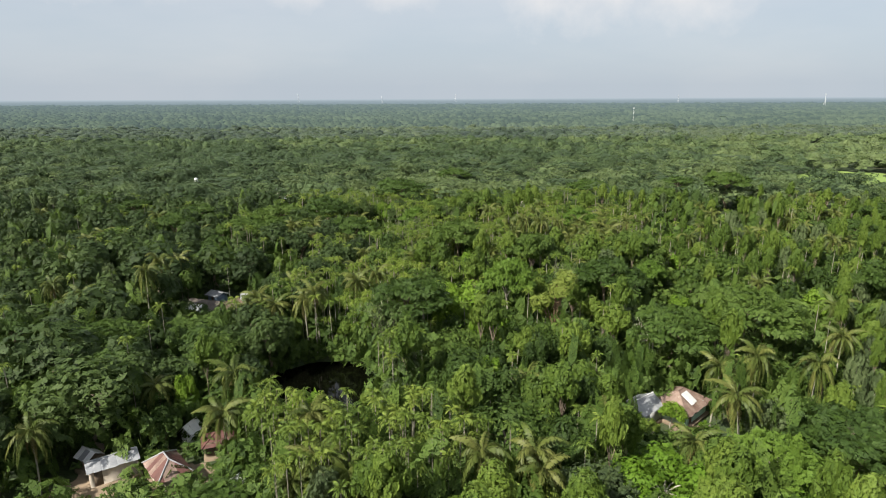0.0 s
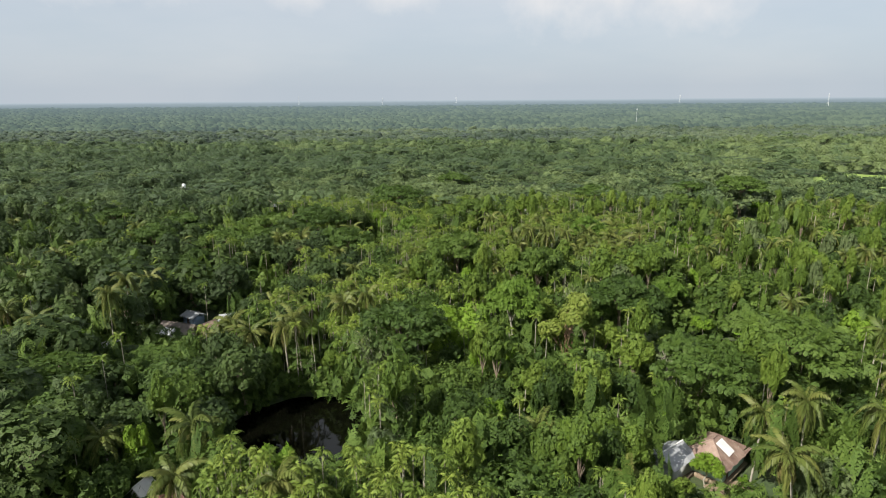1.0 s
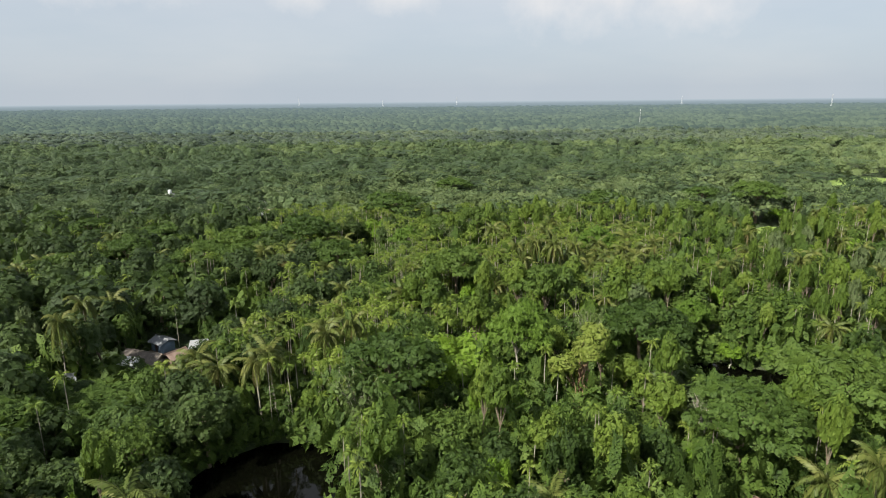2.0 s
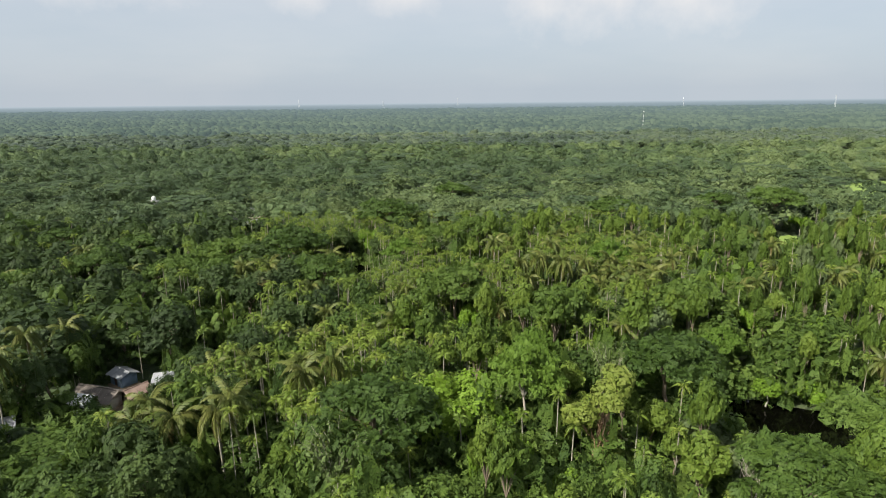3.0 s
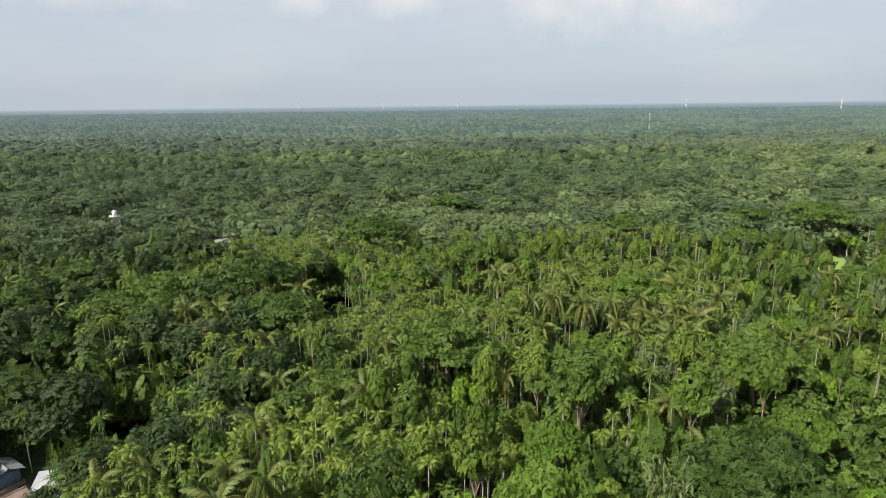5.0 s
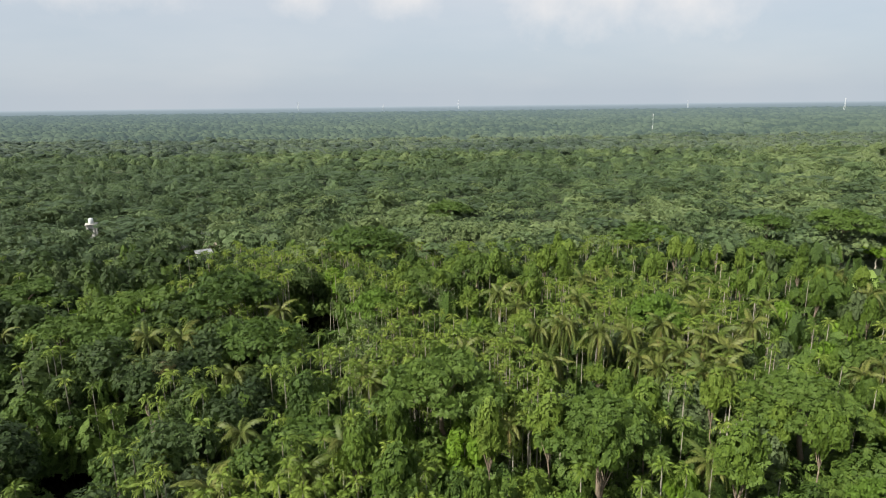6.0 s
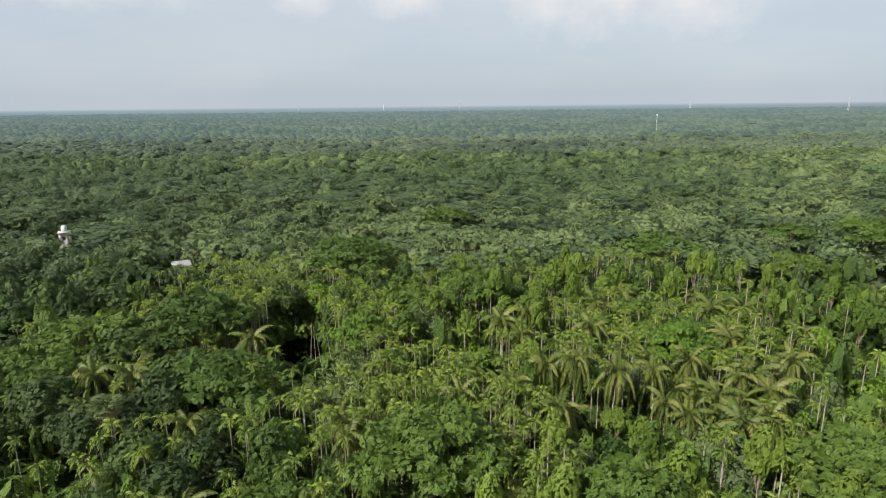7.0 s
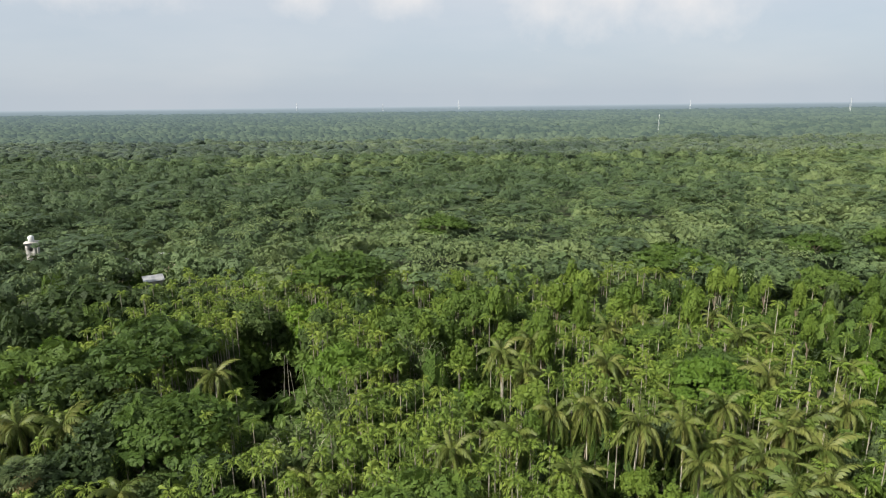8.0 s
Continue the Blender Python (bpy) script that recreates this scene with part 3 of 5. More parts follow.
SIZE = {"round_lo": (4.5, 10), "dark_lo": (4.5, 10), "slim_lo": (2.6, 10), "bright_lo": (4.5, 10), "grey_lo": (4.5, 9), "dark": (4.5, 10), "lush": (7.0, 11), "round_big": (7.0, 12), "bright_big": (6.0, 12), "grey_big": (5.5, 10), "round": (4.5, 10), "shade": (7.0, 11), "bright": (4.5, 10), "grey": (4.5, 9), "slim": (2.6, 10), "bamboo": (4.5, 10)}
KINDS = {k: sum(1 for a, b in LIBRARY if a == k) for k in SIZE}
used = {}
taken = []          # x, y, clear radius


def plant(kind, x, y, top, r):
    """Stand one tree of a kind at (x, y), so tall and so wide."""
    if r >= 4.8 and kind + "_big" in SIZE:
        kind += "_big"
    elif abs(x - 2) > 50 and kind + "_lo" in SIZE:
        kind += "_lo"
    i = int(rng.integers(KINDS[kind]))
    r0, h0 = SIZE[kind]
    m = Matrix.Translation((x, y, 0)) @ Matrix.Rotation(rng.uniform(0, 6.28), 4, "Z") @ Matrix.Diagonal((r / r0, r / r0, top / h0, 1))
    if (kind, i) not in used:
        used[kind, i] = LIBRARY[kind, i]
        LIBRARY[kind, i].matrix_basis = m
    else:
        copy_thing(LIBRARY[kind, i], m)
    taken.append((x, y, 0.8 * r))


ROUND = ((60.6, 127.1, 11, 6.5), (47.5, 130.5, 9.5, 4.6), (40.5, 122.5, 8.5, 4.2), (53.5, 124.5, 8.0, 4.0), (-55.2, 124.0, 9.0, 3.0), (-46.8, 77.8, 10, 4), (-35.8, 69.4, 5, 2.8), (7.6, 63.6, 10, 6.5),
         (2.7, 75.7, 11, 5), (-24.5, 203.0, 5.5, 3.2), (-18.8, 203.2, 5, 3.0), (-29.0, 199.0, 6, 3.4), (59.5, 199.5, 9, 4.5), (-2.7, 116.5, 11, 5), (-37.9, 91.5, 9, 7), (-34.7, 85.5, 10, 5),
         (1.4, 88.1, 9, 5), (-8.3, 198.8, 11, 4.5), (33.5, 103.8, 10, 4.5))
SHADE = ((43.0, 179.5, 10.2, 6.2), (56.0, 230.0, 13, 9.5), (-15.0, 219.0, 12, 7.5), (95.7, 245.0, 12, 8.5), (4.6, 273.0, 12.5, 9), (112.0, 236.0, 12, 7), (45.0, 57.0, 12, 8.2), (-6.0, 98.5, 11, 5.6), (31.0, 111.5, 11, 5), (-24.0, 161.5, 10, 5.3),
         (37.7, 187.3, 11, 5.5), (-46.1, 161.7, 12, 6.5), (-47.9, 172.3, 11, 6),
         (-56.4, 165.1, 12, 7), (10.9, 196.9, 11, 4), (-76.9, 169.4, 12, 7))
BRIGHT = ((22.6, 53.8, 9, 6), (31.3, 74.4, 3.6, 1.9), (35.6, 74.0, 2.6, 1.5), (28.4, 73.0, 2.8, 1.5), (118, 231, 8, 4), (3.1, 106.2, 14, 6.4), (8.2, 103.3, 9, 3.2), (10.2, 98.0, 8, 3), (35.6, 50.7, 11, 5),
          (-17.8, 69.7, 9, 4.2), (5.3, 69.6, 11, 3), (49.4, 119.1, 4, 3.2), (56.1, 118.2, 4, 3.2), (-23.9, 155.1, 7, 4), (-51.3, 184.6, 11, 5),
          (6.1, 135.1, 11, 4), (54.9, 194.5, 10, 4.5), (-18.1, 203.7, 12, 5), (-55.2, 190.2, 11, 4.5))
GREY = ((14.7, 51.9, 9, 5), (32.2, 101.5, 8, 4.5), (37.2, 97.8, 7, 5), (31.2, 163.5, 9, 3.6), (34.1, 151.3, 7, 3.5), (37.3, 146.2, 9, 4))
COCO = ((-15.3, 61.2, 10), (-12.3, 55.0, 9), (-26.6, 65.7, 8), (-26.1, 72.0, 10), (3.7, 53.4, 10), (36.6, 74.4, 11), (42.7, 75.3, 11),
        (36.1, 65.4, 10), (47.2, 70.1, 11), (59.5, 84.2, 11), (-46.5, 60.4, 9), (-22.0, 100.9, 11), (-56.5, 109.2, 12), (-15.1, 53.3, 8),
        (-9.3, 52.6, 9), (-16.1, 109.7, 11), (-12.5, 110.4, 11), (-29.1, 113.7, 11), (-33.8, 104.0, 10), (-29.6, 102.2, 9), (-57.0, 125.5, 10),
        (-25.6, 116.9, 11), (69.5, 155.9, 11), (-23.8, 99.8, 10), (-57.8, 117.5, 12), (11.8, 74.5, 9))
COCO_GROVE = ((18.3, 163.0, 11), (25.7, 158.3, 12), (21.9, 161.3, 11), (11.7, 162.0, 10), (13.8, 159.4, 10), (17.3, 173.8, 10), (13.8, 176.4, 11),
              (34.0, 159.4, 10), (36.2, 156.9, 10), (38.5, 154.6, 10), (31.2, 154.5, 9), (18.8, 154.6, 9), (46.7, 171.2, 11), (37.9, 163.6, 11),
              (27.0, 173.2, 11), (33.8, 170.3, 10), (42.0, 158.7, 11), (30.9, 185.8, 11), (-24.5, 150.3, 9), (-24.8, 174.8, 11), (-40.5, 160.3, 11),
              (-35.2, 158.5, 11), (-7.5, 153.6, 8), (-18.5, 134.7, 11), (-18.6, 126.4, 9), (-5.4, 147.0, 10), (3.8, 146.5, 9), (-38.2, 154.7, 11),
              (11.4, 138.4, 9), (18.1, 153.1, 10), (22.6, 161.6, 11), (33.0, 153.6, 10), (44.6, 160.1, 11), (43.2, 155.8, 10), (31.1, 158.0, 11),
              (59.2, 175.8, 11), (18.4, 183.4, 11), (42.0, 151.0, 10), (6.9, 154.7, 10), (27.9, 174.6, 11), (38.0, 149.0, 10), (50.0, 163.0, 11))
BAMBOO = ((-10.2, 159.3, 9, 5.5), (2.1, 181.4, 11, 4), (-9.2, 92.0, 9, 4), (-7.3, 166.4, 8, 4), (23.3, 110.2, 10, 3))
LUSH = ((34.0, 54.0, 11, 5.4), (11.9, 107.0, 14, 6.5), (-8.2, 179.2, 11, 6.4), (39.1, 171.1, 12, 6.5), (26.0, 112.0, 11, 4.5), (45.0, 125.0, 9.0, 4.2), (15.0, 120.0, 11, 5))
DARK = ((-27.0, 165.0, 10.5, 4.6), (-22.5, 153.0, 9, 4.2), (-44.0, 156.0, 10, 4.6), (-31.4, 154.9, 9, 4.7), (-34.5, 120.5, 8.5, 3.8), (-30.0, 127.0, 6, 3.2), (-26.5, 121.5, 10, 4), (-36.0, 151.0, 9.5, 4.5), (-31.5, 166.0, 11, 6), (-41.0, 168.5, 11, 5.5), (-44.5, 133.5, 11, 6), (-53.2, 134.9, 11, 6), (-44.2, 68.6, 11, 7), (-56.3, 81.1, 11, 6), (-22.0, 140.0, 10.5, 4.5),
        (-28.5, 92.0, 10, 5), (-33.0, 97.0, 10, 4.5), (-62.0, 128.0, 11, 6), (-60.0, 97.0, 10.5, 5.5), (-14.5, 196.0, 11, 4), (-27.5, 200.0, 11, 4.5), (-31.0, 158.0, 10, 4.5), (-38.6, 117.0, 4.6, 2.4), (-28.5, 79.5, 7, 3.4), (-25.0, 133.0, 10, 4.6), (-21.0, 146.0, 10, 4.6), (-28.0, 146.0, 10, 4.6), (-18.0, 155.5, 9.5, 4.5))


for x, y, z, r in ROUND:
    plant("round", x, y, z + 1.2, r)
for x, y, z, r in SHADE:
    plant("shade", x, y, z + 0.8, r)
for x, y, z, r in BRIGHT:
    plant("bright", x, y, z + 1.2, r)
for x, y, z, r in GREY:
    plant("grey", x, y, z + 1.2, r)
for x, y, z, r in LUSH:
    plant("lush", x, y, z + 0.8, r)
for x, y, z, r in DARK:
    plant("dark", x, y, z + 1.2, r)
for x, y, z, r in BAMBOO:
    plant("bamboo", x, y, z + 1, r)


def fig_tree(x, y, h):
    """The tall yellowish tree with bare reddish limbs and hanging roots on its near side."""
    r = np.random.default_rng(3)
    lobes = []
    for i in range(26):
        z = h - 1.3 - 10.0 * ((0.618 * i) % 1.0)
        a, e = 2.4 * i, r.uniform(0.35, 0.95) * (2.6 + 1.4 * math.sin((h - z) / 3))
        c, k = np.array([e * math.cos(a), e * math.sin(a), z]), r.uniform(1.15, 1.95)
        if not (c[1] < -0.6 and abs(c[0] - 0.4) < 1.9 and z < h - 4.2):          # the near side is open below
            lobes.append((c, np.array([k, k, 0.85 * k])))
    ob = broad_tree("fig_tree", r, 5.2, h, lobes, 2300, 0.36, M_LEAF_YELLOW, M_BARK_RED, trunk_r=0.45, forks=0.35)
    for i in range(11):
        a = rng.uniform(-1.3, 1.0)
        top = np.array([a, -1.6 + rng.uniform(-0.4, 0.4), h - rng.uniform(4.2, 5.5)])
        mesh_object("hanging_root", *tube(bend(top, (a * 0.8, -1.7, rng.uniform(1.0, 4.0)), 0, r, 5), [0.07, 0.06, 0.05, 0.05, 0.03], 4), M_BARK_RED, ob)
    ob.location = (x, y, 0)
    taken.append((x, y, 4.5))
    return tagged(ob, "tall yellow-green tree with reddish hanging aerial roots", "tree")


fig_tree(19.6, 100.8, 15.5)

palm_kit = [tagged(coconut_palm(rng, h, lean), "coconut palm with drooping yellow-green fronds on a pale trunk", "palm tree", "coconut palms") for h, lean in ((9.5, 0.6), (10.5, -0.8), (8.5, 0.3), (10.0, 1.2))]
PALM_H = (9.5, 10.5, 8.5, 10.0)
palms = 0


def plant_palm(x, y, z):
    global palms
    k = palms % 4
    s = rng.uniform(0.72, 0.98)
    m = Matrix.Translation((x, y, 0)) @ Matrix.Rotation(rng.uniform(0, 6.28), 4, "Z") @ Matrix.Diagonal((s, s, z / PALM_H[k], 1))
    if palms < 4:
        palm_kit[k].matrix_basis = m
    else:
        copy_thing(palm_kit[k], m)
    palms += 1
    taken.append((x, y, 1.6))


for x, y, z in COCO:
    plant_palm(x, y, z)
for x, y, z in COCO_GROVE:
    plant_palm(x, y, z)
fan = palmyra_palm(rng, 11)
fan.location = (-33.9, 151.3, 0)
tagged(fan, "palmyra palm with a round head of stiff grey-green fan leaves", "palm tree")
taken.append((-33.9, 151.3, 3))


# ---------------------------------------------------------------- the grove between them
def clear(x, y, pond=1.5, yard=0.5):
    """No tree in ponds, fields and yards."""
    return all(inside(p, x, y, pond) > 1 for p in PONDS) and all(inside(f, x, y, 1) > 1 for f in FIELDS) and all(inside(f, x, y, yard) > 1 for f in YARDS)


def far_from(x, y, r, share=0.8):
    if not taken:
        return True
    a = np.array(taken)
    return bool((np.hypot(a[:, 0] - x, a[:, 1] - y) > share * (a[:, 2] + r)).all())


def seen(x, y, margin=14):
    """Inside the fan of land that the flight passes over or looks along."""
    return y > 34 and abs(x - 0.03 * y) < 0.76 * y + margin


def grove(x, y):
    """How closely the slim palms stand, 0 to 1: thick in the middle of the land ahead, thin elsewhere."""
    ahead = min(1, max(0, (y - 96) / 22)) * min(1, max(0, (62 - abs(x - 2)) / 22))
    bank = math.exp(-((x + 8) / 5) ** 2 - ((y - 90) / 9) ** 2) + math.exp(-((x + 17) / 6) ** 2 - ((y - 66) / 7) ** 2)
    patchy = 0.5 + 0.9 * noise.noise((x * 0.035 + 3.1, y * 0.035 + 1.7, 0.4)) + 0.4 * noise.noise((x * 0.09, y * 0.09, 2.0))
    stand = 0.7 if any(inside(z, x, y) < 1 for z in STANDS) else 0
    return min(1, max(0, 0.06 + (0.85 * ahead + 0.15) * patchy + 0.6 * bank + stand))


NEAR_END = 215
count = {"dark": 0, "round": 0, "bright": 0, "slim": 0, "grey": 0, "shade": 0}
LIMIT = {"dark": 160, "round": 190, "bright": 85, "slim": 260, "grey": 80, "shade": 32}
spare = []
for i in range(14000):
    y = rng.uniform(36, NEAR_END)
    x = rng.uniform(-0.78 * y - 12, 0.82 * y + 12)
    if not seen(x, y, 10):
        continue
    g = grove(x, y)
    u = rng.random()
    dusky = 0.5 - 0.016 * (x + 2) + (0.4 if y > 138 and x < -13 else 0) + 0.5 * noise.noise((x * 0.025, y * 0.025, 6))          # the near left is the darker wood
    kind = "shade" if u < 0.07 else "round" if u < 0.07 + 0.75 * min(1, max(0.12, dusky)) else "bright" if u > 0.9 else "grey" if u > 0.82 else "slim"
    if kind == "round" and rng.random() < 0.95 * (dusky - 0.55):
        kind = "dark"
    if rng.random() < 0.75 * g and kind not in ("slim", "shade"):
        continue
    r = {"shade": 5.5, "round": 3.2, "dark": 3.4, "bright": 2.8, "slim": 2.1, "grey": 2.8}[kind] * rng.uniform(0.75, 1.3)
    if count[kind] >= LIMIT[kind] or not clear(x, y, 0.5 * r + 0.6, 0.45 * r) or not far_from(x, y, 0.8 * r, 0.8):
        continue
    top = {"shade": 11.2, "round": 10.0, "dark": 10.2, "bright": 10.2, "slim": 10.8, "grey": 9.8}[kind] * rng.uniform(0.7, 1.18)
    if any(inside(z, x, y) < 1 for z in LOW):
        top, r = 0.3 * top, 0.55 * r
    if any(inside(z, x, y) < 1 for z in HALF):
        top, r = 0.42 * top, 0.7 * r
    if 4 < x < 64 and 146 < y < 180:
        top *= 0.78                       # the palms stand over this part of the grove
    if any(inside(z, x, y) < 1 for z in STANDS):
        top, r = 0.6 * top, 0.8 * r
    plant(kind, x, y, top, r)
    count[kind] += 1
for i in range(1600):
    y = rng.uniform(40, NEAR_END)
    x = rng.uniform(-0.78 * y - 8, 0.82 * y + 8)
    if -12 < x < 26 and 84 < y < 120:
        continue
    if palms >= 136 or any(inside(z, x, y) < 1 for z in (*LOW, *HALF)) or not seen(x, y, 6) or not clear(x, y, 1.5, 1.2) or not far_from(x, y, 1.4, 0.9):
        continue
    if noise.noise((x * 0.03 + 9, y * 0.03, 5)) < -0.05:
        continue
    plant_palm(x, y, rng.uniform(7.2, 10.4))

areca_kit = [tagged(areca_palm(rng, h), "slim areca palm with a small bright green head", "palm tree", "areca palms of the grove") for h in (9.0, 10.0, 8.2, 9.6, 7.4, 10.6)]
areca_spots = []
for i in range(52000):
    y = rng.uniform(36, NEAR_END + 10)
    x = rng.uniform(-0.78 * y - 8, 0.82 * y + 8)
    if not seen(x, y, 6) or not clear(x, y, 0.6, 1.0):
        continue
    g = grove(x, y)
    if any(inside(z, x, y, 1) < 1 for z in (*LOW, *HALF)) or rng.random() > 0.9 * g * g or not far_from(x, y, 0.7, 0.62):
        continue
    taken.append((x, y, 0.7))
    areca_spots.append((x, y))
    if len(areca_spots) > 2900:
        break
areca_spots.sort(key=lambda p: math.hypot(p[0] - 4, p[1] - 110) if p[1] < 170 else 999)
for n, (x, y) in enumerate(areca_spots[:280]):
    m = Matrix.Translation((x, y, 0)) @ Matrix.Rotation(rng.uniform(0, 6.28), 4, "Z") @ Matrix.Diagonal((1, 1, rng.uniform(0.82, 1.12), 1))
    if n < 6:
        areca_kit[n].matrix_basis = m
    else:
        copy_thing(areca_kit[n % 6], m)


# ---------------------------------------------------------------- uncounted growth, joined
def scatter(name, label, category, templates, spots, mat):
    """Many copies of small forms in one mesh. spots: x, y, z, width, height, tone, which template."""
    vs, qs, ts, n = [], [], [], 0
    for x, y, z, w, h, tone, which in spots:
        v, q = templates[int(which)]
        a = rng.uniform(0, 6.283)
        c, s = math.cos(a), math.sin(a)
        p = np.empty_like(v, dtype=np.float32)
        p[:, 0] = (v[:, 0] * c - v[:, 1] * s) * w + x
        p[:, 1] = (v[:, 0] * s + v[:, 1] * c) * w + y
        p[:, 2] = v[:, 2] * h + z
        vs.append(p)
        qs.append(q + n)
        ts.append(np.full(len(q), tone, dtype=np.float32))
        n += len(v)
    if not vs:
        return None
    ob = mesh_object(name, np.concatenate(vs), np.concatenate(qs), mat, None, np.concatenate(ts))
    return tagged(ob, label, category, kind="stuff")


slim_stems, slim_heads = [], []
for i in range(5):
    st, hd = areca_arrays(rng, 1.0, 7, 6, 3, 2, 1.45)
    hd = (hd[0] - np.array([0, 0, 1.0]), hd[1])
    slim_heads.append(hd)
    slim_stems.append((np.array([[-0.07, 0, 0], [0.07, 0, 0], [0.06, 0, 1], [-0.06, 0, 1], [0, -0.07, 0], [0, 0.07, 0], [0, 0.06, 1], [0, -0.06, 1]]), np.array([[0, 1, 2, 3], [4, 5, 6, 7]])))
rest = [(x, y, rng.uniform(7.5, 11.4), rng.uniform(0.85, 1.2), rng.random(), int(rng.integers(5))) for x, y in areca_spots[280:]]
scatter("areca_heads", "close heads of many slim areca palms", "palm grove", slim_heads, [(x, y, h, w, w, t, k) for x, y, h, w, t, k in rest], M_STUFF_PALM)
stems = scatter("areca_stems", "pale thin stems of many slim areca palms", "palm grove", slim_stems, [(x, y, 0, 1, h, 0, k) for x, y, h, w, t, k in rest], M_BARK_PALE)

bushes = []
for i in range(4):
    lo = [(np.array([rng.uniform(-0.9, 0.9), rng.uniform(-0.9, 0.9), rng.uniform(0.5, 1.3)]), np.array([0.9, 0.9, 0.8]) * rng.uniform(0.7, 1.2)) for k in range(4)]
    bushes.append(crown_shell(rng, lo, 36, 0.5))
spots = []
for i in range(9000):
    y = rng.uniform(34, NEAR_END + 10)
    x = rng.uniform(-0.78 * y - 10, 0.82 * y + 10)
    if not seen(x, y, 8) or not clear(x, y, 0.2, -2.2):
        continue
    w = rng.uniform(0.9, 2.0)
    tall = 1 if any(inside(q, x, y, 1) < 1 for q in LOW) else rng.uniform(1.2, 3.6)
    spots.append((x, y, 0, w, w * tall, rng.random(), int(rng.integers(4))))
    if len(spots) >= 1700:
        break
for q in LOW:
    for i in range(int(0.55 * q[2] * q[3])):
        a, k = rng.uniform(0, 6.283), math.sqrt(rng.uniform(0, 1.15))
        u, v = q[2] * k * math.cos(a), q[3] * k * math.sin(a)
        c, s = math.cos(radians(q[4])), math.sin(radians(q[4]))
        x, y = q[0] + u * c - v * s, q[1] + u * s + v * c
        w = rng.uniform(0.9, 1.7)
        if clear(x, y, 0.2, -2.0):
            spots.append((x, y, 0, w, w * rng.uniform(0.8, 1.5), rng.uniform(0.2, 1.0), int(rng.integers(4))))
for p in PONDS:
    for i in range(230):
        a, k = rng.uniform(0, 6.283), rng.uniform(1.03, 1.3)
        u, v = p[2] * k * math.cos(a), p[3] * k * math.sin(a)
        c, s = math.cos(radians(p[4])), math.sin(radians(p[4]))
        x, y = p[0] + u * c - v * s, p[1] + u * s + v * c
        w = rng.uniform(0.7, 1.5)
        spots.append((x, y, -0.4, w, w * rng.uniform(0.45, 0.8 if y < p[1] else 2.4), rng.uniform(0.3, 1.0), int(rng.integers(4))))
scatter("undergrowth", "tangled green shrubs and saplings between the trunks", "undergrowth", bushes, spots, M_UNDER)

saplings = []
for i in range(4):
    lo = [(np.array([rng.uniform(-0.8, 0.8), rng.uniform(-0.8, 0.8), rng.uniform(0.6, 3.4)]), np.array([0.75, 0.75, 0.65]) * rng.uniform(0.75, 1.25)) for k in range(8)]
    saplings.append(crown_shell(rng, lo, 62, 0.46))
spots = []
for i in range(12000):
    y = rng.uniform(36, NEAR_END + 8)
    x = rng.uniform(-0.78 * y - 10, 0.82 * y + 10)
    if not seen(x, y, 8) or not clear(x, y, 0.8, 0.6) or any(inside(q, x, y) < 1 for q in (*LOW, *HALF)):
        continue
    w = rng.uniform(1.0, 1.8)
    deep = 1 + 0.35 * grove(x, y)
    if (abs(x) > 50 or (x < -13 and y > 92)) and rng.random() < 0.55:
        continue
    tone = 0.55 + 0.012 * x + rng.uniform(-0.4, 0.4)
    spots.append((x, y, rng.uniform(0, 1.2), w, min(1.65, w * deep * rng.uniform(0.8, 1.2)), min(1, max(0, tone)), int(rng.integers(4))))
    if len(spots) >= 2700:
        break
scatter("saplings", "close young trees filling the wood below the crowns", "undergrowth", saplings, spots, M_UNDER)

def dome(turn, sides, low, rings):
    """A rounded, uneven cap of radius 1 as (verts, quads); sides: 4 or 6."""
    e = np.linspace(low, 1.1, rings)[:, None]
    w = turn + np.arange(sides)[None] * 2 * np.pi / sides
    v = np.stack([np.cos(e) * np.cos(w), np.cos(e) * np.sin(w), np.sin(e) * np.ones_like(w)], -1)
    v = v * (1 + rng.normal(0, 0.16, (rings, sides, 1)))
    q = [(i * sides + j, i * sides + (j + 1) % sides, (i + 1) * sides + (j + 1) % sides, (i + 1) * sides + j) for i in range(rings - 1) for j in range(sides)]
    t = (rings - 1) * sides
    q += [(t, t + 1, t + 2, t + 3)] + ([(t, t + 3, t + 4, t + 5)] if sides == 6 else [])
    return v.reshape(-1, 3), np.array(q)


